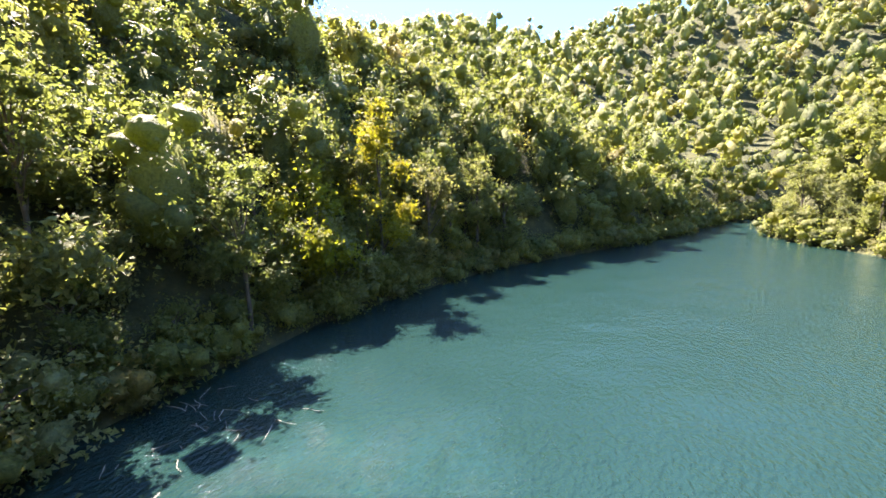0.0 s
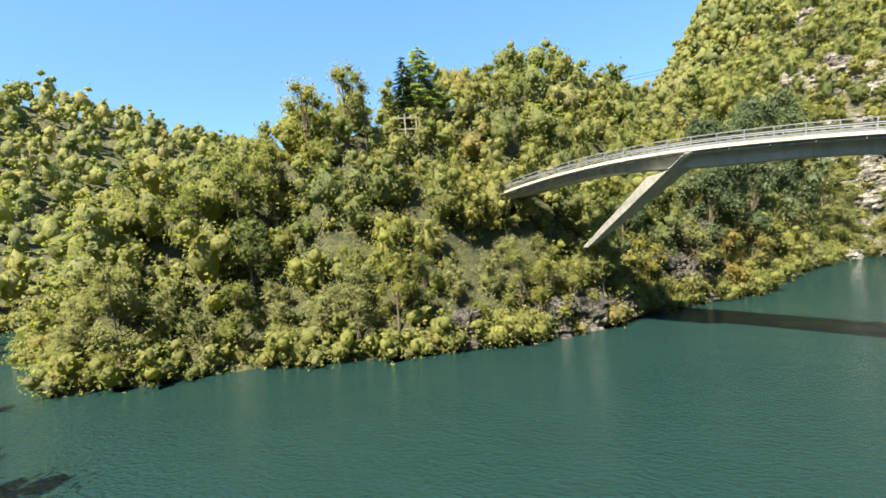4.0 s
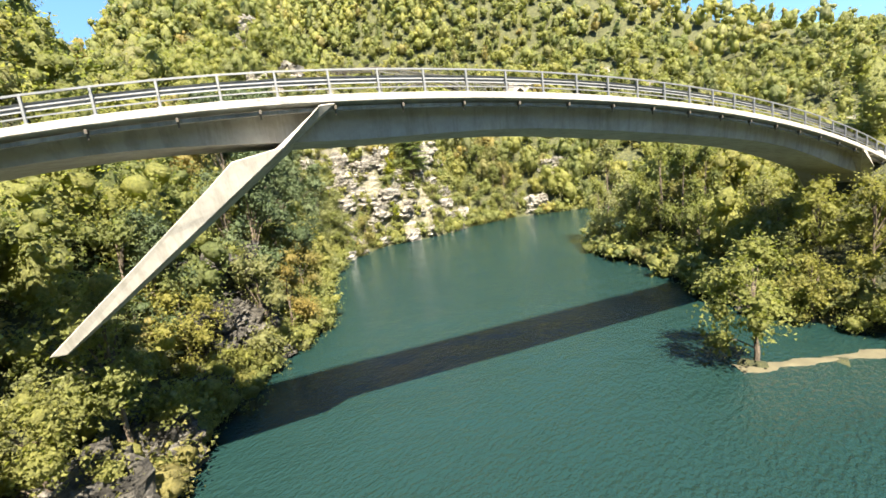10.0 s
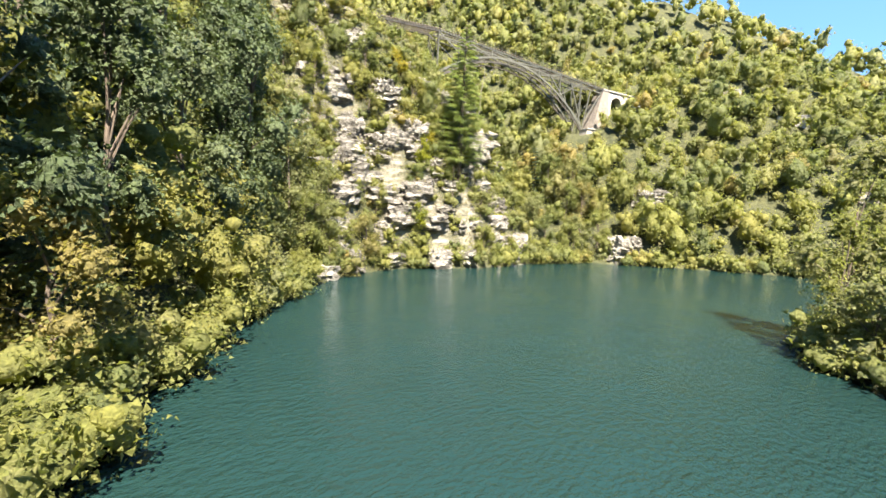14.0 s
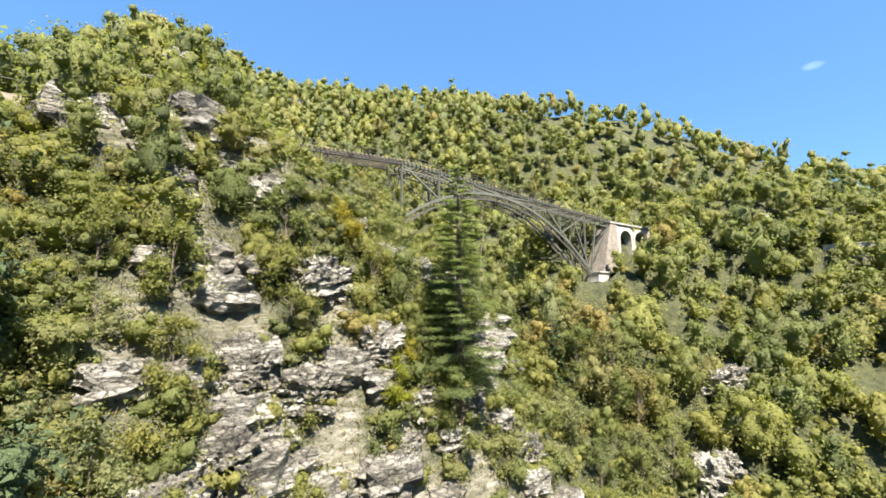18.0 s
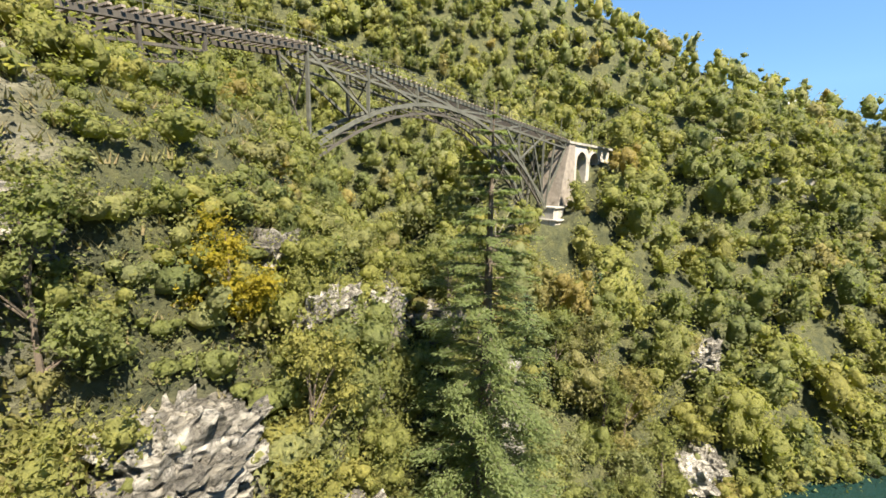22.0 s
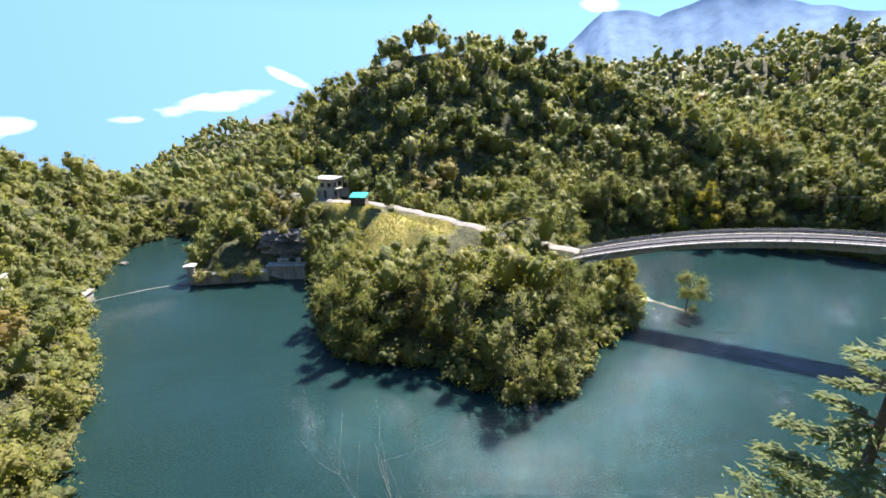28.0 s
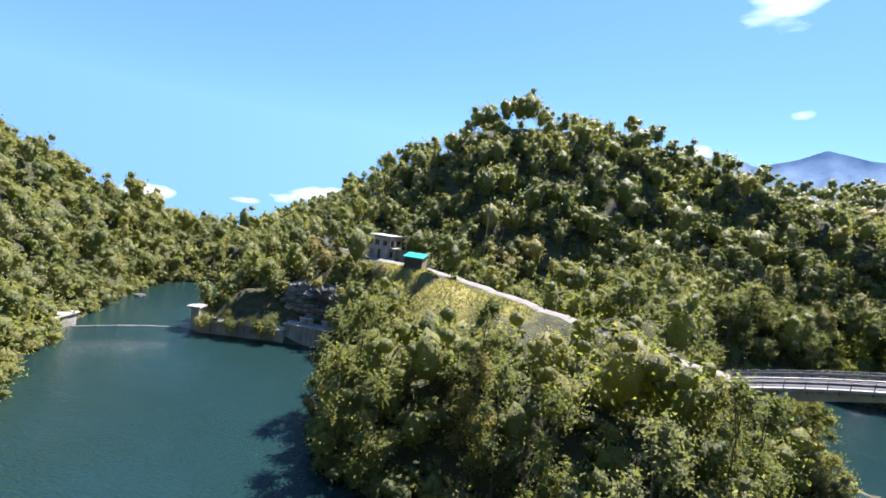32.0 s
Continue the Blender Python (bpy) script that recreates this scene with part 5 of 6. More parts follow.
for k, dx in enumerate((-1.0, 1.0)):
    wire((-9 + dx, 59 + dx * 0.3, 29.0), (96 + dx, -26 + dx * 0.5, 34 + k * 0.3), 6.5, 0.014)
wire((-15.6, 59.3, 34.5), (-9, 59, 29.0), 0.4)
pole("utility_pole", "wooden power pole on the wooded hill", 96, -26, ground_at(96, -26), 34.6, 0.14)

# ---- dam spit ----
dam = empty("dam_wall", (130, -7.5, 0))
tagged(dam, "dark weathered concrete intake wall standing in the water", "dam wall")
wallm = Matrix.Rotation(math.atan2(1.3, -9.0), 4, "Z")
wallm = Matrix.Rotation(radians(-8.2), 4, "Z")
bm = bmesh.new()
box(bm, (-4.6, -1.2, -3), (5.0, 1.2, 3.6), wallm, 0.06)
part("wall", bm, CONCRETE_OLD, dam)
bm = bmesh.new()
box(bm, (-4.8, -1.4, 3.6), (5.2, 1.5, 3.85), wallm, 0.03)
part("coping", bm, CONCRETE, dam, "pale concrete coping")
for x in (-2.9, 0.2, 1.7):
    bm = bmesh.new()
    for dx in (-0.5, 0.5):
        box(bm, (x + dx - 0.1, -0.2, 3.85), (x + dx + 0.1, 0.2, 5.0), wallm, 0.02)
    box(bm, (x - 0.7, -0.3, 5.0), (x + 0.7, 0.3, 5.25), wallm, 0.02)
    box(bm, (x - 0.2, -0.15, 4.2), (x + 0.2, 0.2, 5.0), wallm)
    part("gate_hoist", bm, RENDER_WHITE, dam, "white gate hoist frame")
for x in (-4.5, -3.6, -1.5, -0.7, 2.6, 3.5, 4.4):
    bm = bmesh.new()
    bar(bm, wallm @ Vector((x, 1.3, 3.85)), wallm @ Vector((x, 1.3, 4.9)), 0.05)
    part("railing_post", bm, STEEL_RAIL, dam)
for z in (4.4, 4.9):
    bm = bmesh.new()
    bar(bm, wallm @ Vector((-4.6, 1.3, z)), wallm @ Vector((4.8, 1.3, z)), 0.045)
    part("railing_bar", bm, STEEL_RAIL, dam)
quay = empty("quay_wall", (144, -6.5, 0))
tagged(quay, "overgrown pale concrete quay wall along the spit", "quay wall")
bm = bmesh.new()
bar(bm, (-9.3, -0.6, 0.2), (8.4, -0.9, 0.2), 2.6, 4.6)
part("wall", bm, CONCRETE_OLD, quay)
bm = bmesh.new()
bar(bm, (-9.3, -0.6, 2.62), (8.6, -0.9, 2.62), 2.8, 0.22)
part("coping", bm, CONCRETE, quay, "pale coping")
tower = empty("intake_tower", (153.4, -8.0, 0))
tagged(tower, "slim dark concrete intake tower with a pale overhanging cap", "tower")
bm = bmesh.new()
box(bm, (-0.75, -1.0, -3), (0.75, 1.0, 4.6), None, 0.05)
part("column", bm, CONCRETE_OLD, tower)
bm = bmesh.new()
box(bm, (-1.05, 0.8, -3), (-0.7, 1.15, 4.6), None, 0.04)
part("guide_post", bm, RENDER_WHITE, tower, "white corner post")
bm = bmesh.new()
box(bm, (-1.3, -1.4, 4.6), (1.5, 1.4, 4.95), None, 0.05)
part("cap", bm, CONCRETE, tower, "pale overhanging cap slab")
bm = bmesh.new()
box(bm, (-3.9, -0.6, 2.6), (-0.75, 0.6, 2.85), None, 0.02)
part("walkway", bm, CONCRETE, tower)
bm = bmesh.new()
for x in (-3.6, -2.6, -1.6):
    bar(bm, (x, 0.55, 2.85), (x, 0.55, 3.9), 0.06)
bar(bm, (-3.8, 0.55, 3.9), (-0.8, 0.55, 3.9), 0.05)
part("railing", bm, STEEL_RAIL, tower)
east = empty("landing_block", (175.2, 1.2, 0))
tagged(east, "square concrete landing block at the steep shore", "landing block")
bm = bmesh.new()
box(bm, (-2.2, -3.0, -3), (3.0, 3.2, 2.2), None, 0.06)
part("block", bm, CONCRETE_OLD, east)
bm = bmesh.new()
box(bm, (-2.5, -3.3, 2.2), (3.2, 3.5, 2.5), None, 0.03)
part("slab", bm, CONCRETE, east, "pale top slab")
boom = empty("floating_boom", (163, -4.3, 0.05))
tagged(boom, "thin line of floats strung across the lake", "boom")
for k in range(26):
    f = k / 25
    bm = bmesh.new()
    a = Vector((9.5, 4.0, 0)).lerp(Vector((-8.8, -3.6, 0)), f) + Vector((0, -1.3 * math.sin(f * 3.14), 0))
    b = Vector((9.5, 4.0, 0)).lerp(Vector((-8.8, -3.6, 0)), min(1, f + 0.036)) + Vector((0, -1.3 * math.sin(min(1, f + 0.036) * 3.14), 0))
    rod(bm, a, b, 0.11, 0.11, 6)
    part("float", bm, CONCRETE_OLD if k < 8 else RENDER_WHITE, boom)


# ---- walls and houses on the far hillside ----
def terrace_wall(x, y, z, length, high, turn, label):
    ob = empty("retaining_wall", (x, y, z))
    tagged(ob, label, "retaining wall", "walls on the far hillside")
    m = Matrix.Rotation(turn, 4, "Z")
    bm = bmesh.new()
    box(bm, (-length / 2, -0.4, -3), (length / 2, 0.4, high), m, 0.05)
    part("wall", bm, RENDER_WHITE, ob)
    bm = bmesh.new()
    box(bm, (-length / 2 - 0.1, -0.5, high), (length / 2 + 0.1, 0.5, high + 0.18), m, 0.03)
    part("coping", bm, CONCRETE, ob)


for x, y, L, turn in ((178, 93.5, 8, -1.3), (181, 76, 6, -1.5), (182, 60, 9, -1.6), (176, 20, 10, -1.4), (186, 8, 9, -1.2), (168, 46, 5, -1.4)):
    terrace_wall(x, y, ground_at(x, y) + 0.4, L, 1.7, turn, "short pale roadside wall on the wooded slope")


def cottage(x, y, z, turn, label):
    ob = empty("cottage", (x, y, z))
    tagged(ob, label, "house", "houses on the ridge")
    m = Matrix.Rotation(turn, 4, "Z")
    bm = bmesh.new()
    wall_with_holes(bm, m @ Matrix.Translation((-5, -4, -2)), 10, 7.5, 0.3, [(1.2, 3.6, 2.4, 5.2), (4.2, 3.6, 5.4, 5.2), (7.2, 3.6, 8.4, 5.2)])
    box(bm, (-5, -3.7, -2), (-4.7, 4, 5.5), m)
    box(bm, (4.7, -3.7, -2), (5, 4, 5.5), m)
    box(bm, (-4.7, 3.7, -2), (4.7, 4, 5.5), m)
    part("walls", bm, RENDER_WHITE, ob)
    for q in ((1.2, 3.6, 2.4, 5.2), (4.2, 3.6, 5.4, 5.2), (7.2, 3.6, 8.4, 5.2)):
        window(ob, m @ Matrix.Translation((-5, -4, -2)), *q, TIMBER)
    bm = bmesh.new()
    prism(bm, [(-5.0, 5.4), (0, 7.6), (5.0, 5.4), (5.0, 5.6), (0, 7.85), (-5.0, 5.6)], m @ Matrix.Rotation(radians(90), 4, "Z"), 11)
    part("roof", bm, ROOF_GREY, ob)


cottage(310, 22, ground_at(310, 22) + 2.5, -1.9, "pale house with a grey roof on the wooded ridge")

# the railway goes on along the hillside before the trestle
rail_line = empty("railway_embankment", (93, 123.5, 46))
tagged(rail_line, "low masonry railway wall with a track along the hillside", "railway")
o = Vector((93, 123.5, 46))
a0, a1 = Vector((94.6, 127.4, 46.2)), Vector((58, 138.5, 45.0))
bm = bmesh.new()
bar(bm, a0 - o - Vector((0, 0, 0.7)), a1 - o - Vector((0, 0, 0.7)), 2.6, 1.0)
part("wall", bm, STONE, rail_line)
for s_ in (-0.55, 0.55):
    bm = bmesh.new()
    sh = Vector((0.4, 0.92, 0)) * s_
    bar(bm, a0 - o + sh, a1 - o + sh, 0.08, 0.16)
    part("rail", bm, STEEL_DARK, rail_line)
for k in range(12):
    p = a0.lerp(a1, (k + 0.5) / 12) - o + Vector((-0.7, -1.6, 0))
    bm = bmesh.new()
    bar(bm, p, p + Vector((0, 0, 1.1)), 0.06)
    part("railing_post", bm, STEEL_OLD, rail_line)
bm = bmesh.new()
bar(bm, a0 - o + Vector((-0.7, -1.6, 1.1)), a1 - o + Vector((-0.7, -1.6, 1.1)), 0.05)
part("railing_bar", bm, STEEL_OLD, rail_line)
for u, v, h in ((20, TW + 0.5, 2.6), (37, TW + 0.5, 3.0), (45, -0.5, 3.2), (51, TW + 0.5, 4.4), (56, -0.5, 4.2), (28, -0.5, 1.8)):
    p = on_trestle(u, v, tz(u))
    pole("trackside_pole", "short steel pole at the edge of the railway trestle", p.x, p.y, p.z, p.z + h, 0.07, STEEL_OLD, group="poles along the trestle")

# ---- rocks ----
def outcrop(seed, x, y, z, size, group="rocks of the cliff", label="layered pale limestone outcrop on the slope", name="rock_outcrop", fine=4, mat=ROCK):
    """A broken, bedded block: ledges by height, fractures across."""
    rng = np.random.RandomState(seed)
    bm = bmesh.new()
    bmesh.ops.create_icosphere(bm, subdivisions=fine, radius=1.0)
    co = np.array([v.co[:] for v in bm.verts])
    beds = np.cumsum(rng.uniform(0.08, 0.22, 30)) - 1.4
    push = rng.uniform(0.78, 1.12, 31)
    tiltx, tilty = rng.uniform(-0.25, 0.25, 2)
    lay = np.searchsorted(beds, co[:, 2] + tiltx * co[:, 0] + tilty * co[:, 1])
    joint = np.floor((np.arctan2(co[:, 1], co[:, 0]) + rng.uniform(0, 6)) * rng.uniform(1.6, 2.6) + 0.3 * lay)
    jr = rng.uniform(0.82, 1.1, 97)[(joint.astype(int) * 7 + lay * 13) % 97]
    box_like = 1 / np.max(np.abs(co * np.array([1, 1, 0.9])), axis=1) ** 0.55
    r = push[lay] * jr * box_like
    co = co * r[:, None]
    co += 0.05 * np.stack([waves(co[:, 0] * 3, co[:, 1] * 3 + co[:, 2] * 5, 1.0, seed + k) for k in range(3)], -1)
    rough = np.abs(waves(co[:, 0] * 2 + co[:, 2], co[:, 1] * 2 - co[:, 2] * 2, 0.55, seed + 5)) + 0.5 * np.abs(waves(co[:, 0] * 2 - co[:, 2] * 2, co[:, 1] * 2 + co[:, 2], 0.24, seed + 6))
    co *= (1.08 - 0.16 * rough)[:, None]
    co *= np.array(size)
    for v, c in zip(bm.verts, co):
        v.co = c
    me = bpy.data.meshes.new(name)
    bm.to_mesh(me)
    bm.free()
    me.materials.append(mat)
    ob = new(name, me)
    ob.location = (x, y, z)
    ob.rotation_euler = (0, 0, rng.uniform(-0.4, 0.4))
    return tagged(ob, label, "rock", group)


for k, (x, y, sx_, sy_, sz_) in enumerate(((81, 109.5, 3.0, 2.4, 3.2), (85, 107.5, 2.6, 2.2, 2.4), (88, 109.5, 3.4, 2.4, 2.6), (92, 106, 2.6, 2.2, 2.4), (78, 106.5, 2.2, 2.0, 2.6),
                                           (103, 102, 2.8, 2.2, 2.8), (99.5, 103.5, 2.2, 2.0, 2.2), (107, 98.5, 2.0, 1.8, 2.6), (110.5, 95.5, 1.8, 1.6, 2.8), (96, 109.5, 2.8, 2.0, 2.2),
                                           (76, 101, 1.8, 1.6, 2.2), (89, 102.5, 2.4, 2.0, 2.0), (83, 103, 2.2, 1.8, 2.2), (95, 103.5, 2.0, 2.0, 2.2), (101, 108.5, 2.6, 2.0, 2.0))):
    outcrop(200 + k, x, y, ground_at(x, y) - 0.8, (sx_ * 0.85, sy_ * 0.85, sz_ * 0.9), fine=5)
# bedded ledges all over the face of the spur
lx, ly, rng = scatter(261, 70, 113, 92, 129, 5000, 2.7, 0.6)
lz = height(lx, ly)
steep = np.hypot(height(lx + 1.2, ly) - height(lx - 1.2, ly), height(lx, ly + 1.2) - height(lx, ly - 1.2)) / 2.4
face = (steep > 0.75) & (headroom(lx, ly) - lz > 2.4) & ((mask(lx, ly, ROCKS) > 0.3) | (rng.uniform(0, 1, len(lx)) < 0.3)) & (ly < 128 - 0.9 * np.clip(lx - 88, 0, 40))
for k, (x, y, z) in enumerate(zip(lx[face][:64], ly[face][:64], lz[face][:64])):
    w = rng.uniform(1.1, 2.5)
    outcrop(600 + k, float(x), float(y), float(z) - 0.25, (w * 1.25, w * 0.85, w * rng.uniform(0.55, 1.0)), "ledges of the cliff", "pale grey bedded limestone ledge among dry scrub", "rock_ledge", 3)
for k, (x, y) in enumerate(((90, 150), (93.5, 152), (86.5, 149))):
    outcrop(230 + k, x, y, ground_at(x, y) + 0.8, (2.6, 2.2, 2.8), "rocks of the summit", "pale bare crag below the wooded summit")
for k, (x, y, s_) in enumerate(((131, 84, 2.8), (133.5, 82, 2.4), (143, 81, 2.4), (140, 83.5, 2.0))):
    outcrop(240 + k, x, y, ground_at(x, y) + 0.6, (s_, s_ * 0.8, s_ * 1.0), "white rock faces by the water", "bright white layered rock face above the shore")
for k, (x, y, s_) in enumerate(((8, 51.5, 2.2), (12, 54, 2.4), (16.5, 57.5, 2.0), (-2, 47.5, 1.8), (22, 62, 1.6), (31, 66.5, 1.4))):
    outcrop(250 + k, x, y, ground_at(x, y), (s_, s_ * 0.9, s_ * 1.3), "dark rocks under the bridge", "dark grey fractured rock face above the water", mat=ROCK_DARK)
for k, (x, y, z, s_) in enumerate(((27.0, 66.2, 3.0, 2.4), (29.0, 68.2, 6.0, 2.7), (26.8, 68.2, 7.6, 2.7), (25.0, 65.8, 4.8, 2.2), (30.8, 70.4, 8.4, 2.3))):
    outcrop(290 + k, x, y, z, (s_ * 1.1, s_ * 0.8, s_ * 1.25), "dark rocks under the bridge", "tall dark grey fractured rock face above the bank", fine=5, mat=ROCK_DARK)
for k, (x, y, s_) in enumerate(((86, 53.3, 0.8), (72.5, 41, 0.9), (55, 29.5, 0.9), (178.5, -27, 0.9), (125, -12, 3.0), (129.5, -13, 3.2), (134, -13, 2.8))):
    outcrop(270 + k, x, y, max(ground_at(x, y), 0) + (0.1 if s_ < 2 else 1.0), (s_ * 1.3, s_, s_ * (0.6 if s_ < 2 else 1.2)), "rocks at the shore", "pale weathered rock at the water's edge")


# ---- single trees with a shape of their own ----
gz = ground_at(98.4, 101.2)
pine = conifer(301, 40.5 - gz, 4.3, 34, 620, PINE, 0.15, "pine", droop=0.02, low=0.1, power=0.62)
pine.matrix_world = Matrix.Translation((98.4, 101.2, gz))
tagged(pine, "tall blue-green pine with layered feathery boughs on the cliff", "pine tree")
gz = ground_at(-10.8, 64.2)
spruce = conifer(302, 38.9 - gz, 2.7, 24, 90, NEEDLE, 0.4, "spruce", droop=0.4, low=0.08)
spruce.matrix_world = Matrix.Translation((-10.8, 64.2, gz))
tagged(spruce, "slender dark spruce rising above the broadleaf trees", "spruce tree")
gz = ground_at(-8.8, 66.7)
fir = conifer(303, 40.9 - gz, 4.0, 24, 110, PINE, 0.42, "fir", droop=0.15, low=0.1, power=0.5)
fir.matrix_world = Matrix.Translation((-8.8, 66.7, gz))
tagged(fir, "broad green fir beside a darker spruce", "fir tree")
for x, y, h in ((128, 103, 11), (140, 95, 9), (121, 108, 8)):
    gz = ground_at(x, y)
    t = conifer(304 + int(x), h, 2.4, 14, 50, NEEDLE, 0.42, "spruce", droop=0.3)
    t.matrix_world = Matrix.Translation((x, y, gz))
    tagged(t, "dark young spruce among broadleaf scrub", "spruce tree", "spruces below the trestle")


def dead_tree(seed, x, y, z, high, label, name="dead_tree", r0=0.12, spread=0.5):
    """A bare trunk that forks again and again."""
    rng = np.random.RandomState(seed)
    top = empty(name, (x, y, z))
    tagged(top, label, "dead tree")
    trunk, twigs = bmesh.new(), bmesh.new()

    def grow(p, d, length, r, depth):
        for i in range(3):
            q = p + d * (length / 3) + Vector(rng.normal(scale=0.04 * length, size=3))
            rod(trunk if depth < 2 else twigs, p, q, r, r * 0.8, 6 if depth < 2 else 4)
            p, r = q, r * 0.8
            if depth < 4 and (depth > 0 or i > 0):
                for _ in range(1 if depth < 3 else 2):
                    e = (d + Vector(rng.normal(scale=spread, size=3)) + Vector((0, 0, 0.15))).normalized()
                    grow(p, e, length * rng.uniform(0.45, 0.65), r * 0.6, depth + 1)
        if depth == 0:
            grow(p, d, length * 0.6, r, 1)

    grow(Vector((0, 0, -0.3)), Vector((0, 0, 1)), high * 0.56, r0, 0)
    part("trunk", trunk, DEADWOOD, top)
    tagged(part("twigs", twigs, DEADWOOD, top), kind="stuff")


gz = ground_at(-19.0, 60.5)
dead_tree(401, -19.0, 60.5, gz, 37.6 - gz, "tall bare dead tree with thin grey twigs", r0=0.22, spread=0.4)
gz = ground_at(105.9, 103.6)
dead_tree(402, 105.9, 103.6, gz, max(3.0, 39.0 - gz), "bleached bare dead sapling on the cliff edge", r0=0.07)

# drowned branches at the bank
rng = np.random.RandomState(77)
snag = empty("drowned_branches", (31, -12.5, 0))
tagged(snag, "bleached drowned branches breaking the water surface", "branches")
for k in range(34):
    bm = bmesh.new()
    p = Vector((rng.uniform(-3.5, 4.5), rng.uniform(-3.5, 4.0), -0.05))
    a = rng.uniform(0.3, 1.9) + (3.14 if k % 5 == 0 else 0)
    d = Vector((math.cos(a), math.sin(a), rng.uniform(0.0, 0.22)))
    r = rng.uniform(0.02, 0.05)
    for i in range(4):
        q = p + d * rng.uniform(0.3, 0.6)
        rod(bm, p, q, r, r * 0.75, 5)
        p, r = q, r * 0.75
        d = (d + Vector((rng.uniform(-0.35, 0.35), rng.uniform(-0.35, 0.35), rng.uniform(-0.2, 0.16)))).normalized()
    part("branch", bm, DEADWOOD, snag)
# sand strip between the islet and the bank
xs_ = np.linspace(0, 1, 24)
v = []
for s_ in np.linspace(-1, 1, 9):
    w = 1.3 * (0.5 + np.abs(xs_ - 0.5)) * (1 + 0.2 * np.sin(xs_ * 19))
    cx, cy = 41.6 + xs_ * 7.0, 29.6 - xs_ * 10.0
    v.append(np.stack([cx + 0.82 * s_ * w, cy + 0.57 * s_ * w, 0.2 * (1 - s_ ** 2) - 0.13 + 0.04 * np.sin(xs_ * 31 + s_ * 5)], -1))
v = np.concatenate(v)
idx2 = np.arange(len(v)).reshape(9, -1)
tagged(new("sand_bar", mesh_of("sand_bar", v, np.stack([idx2[:-1, :-1], idx2[:-1, 1:], idx2[1:, 1:], idx2[1:, :-1]], -1).reshape(-1, 4), SAND, smooth=True)),
       "low pale sand bar joining the islet to the bank", "sand bar", kind="structure")

# ---- woods ----
NEAR_BOXES = [(-48, 62, 30, 78), (60, 130, 84, 128), (66, 122, 20, 56), (-40, 60, -34, 0), (46, 74, 10, 40)]


def near_plan(x, y):
    out = np.zeros(np.shape(x), bool)
    for x0, x1, y0, y1 in NEAR_BOXES:
        out |= (x > x0) & (x < x1) & (y > y0) & (y < y1)
    return out


protos = [broadleaf(11, 12.0, 4.3, 13, 6000, 0.185, LEAF), broadleaf(12, 10.0, 4.6, 13, 6000, 0.185, LEAF), broadleaf(13, 14.0, 4.3, 15, 6500, 0.185, LEAF),
          broadleaf(14, 8.0, 3.9, 12, 5600, 0.17, LEAF, low=0.12), broadleaf(15, 15.0, 3.0, 15, 6000, 0.175, LEAF, low=0.1, tip=0.8)]
yellow = broadleaf(16, 9.0, 3.6, 12, 5400, 0.175, LEAF_YELLOW)
silver = broadleaf(17, 7.0, 3.5, 12, 5600, 0.165, LEAF_SILVER, low=0.1)
bush = broadleaf(18, 3.4, 2.6, 8, 2700, 0.14, LEAF, "bush", low=0.03, tip=0.4)
bush_pale = broadleaf(19, 3.0, 2.4, 8, 2700, 0.13, LEAF_SILVER, "bush", low=0.03, tip=0.4)
alder = broadleaf(20, 17.0, 4.4, 22, 10500, 0.19, LEAF_DARK, low=0.05, tip=0.7)
poplar = broadleaf(22, 18.5, 3.5, 20, 9000, 0.18, LEAF_YELLOW, low=0.06, tip=0.75)
ash = broadleaf(21, 15.0, 3.8, 20, 9000, 0.18, LEAF_SILVER, low=0.06, tip=0.75)
LOOKS = [("broadleaf tree with a full green crown", 12.0), ("spreading green broadleaf tree on the slope", 10.0), ("tall green broadleaf tree with a ragged crown", 14.0),
         ("low bushy green tree leaning over the slope", 8.0), ("slender upright green poplar-like tree", 15.0)]

# single trees that stand out
plant(yellow, 13.5, -17.0, 1.35, 0.4, "bright yellow-green tree standing out of the shaded bank", "trees along the lake")
plant(silver, 12.5, -15.8, 1.25, 1.4, "grey-green willow in the shade of the bank", "trees along the lake")
plant(bush, 14.5, -14.8, 1.2, 2.0, "pale green bush hanging over the water", "bushes on the bank", category="bush")
plant(bush_pale, 36.5, -18.0, 1.7, 0.9, "large grey-green bush over drowned branches", "bushes on the bank", category="bush")
plant(bush_pale, 41.0, -15.5, 1.5, 2.9, "large grey-green bush over drowned branches", "bushes on the bank", category="bush")
plant(protos[3], 42.8, 28.6, 1.12, 1.0, "small leafy tree standing alone on an islet", "", 0.45)
plant(protos[2], 131, -82.5, 1.05, 0.3, "lone round-crowned tree on the hill's shoulder", "trees on the hill", 33.5)
plant(protos[4], 146.5, -7.0, 0.42, 0.5, "cone-shaped yellow-green tree on the dam spit", "trees on the dam spit", 2.4)
plant(bush, 137.5, -6.2, 1.0, 0.5, "dense green bush hanging over the dam wall", "bushes on the dam spit", 2.0, "bush")
for x in (139.0, 143.5, 145.5, 149.0, 150.8):
    plant(bush, x, -5.2, 0.75, x, "dense green bush hanging over the dam wall", "bushes on the dam spit", 1.6, "bush")
plant(bush, 141.0, -5.6, 0.8, 1.5, "dense green bush hanging over the dam wall", "bushes on the dam spit", 2.0, "bush")
for x, y, s in ((93, -13, 0.62), (96.5, -16, 0.6), (99, -19, 0.7), (104, -21.5, 0.62), (87, -13.5, 0.75)):
    plant(protos[1], x, y, s, x, "round orchard tree beside the gravel road", "trees beside the road")
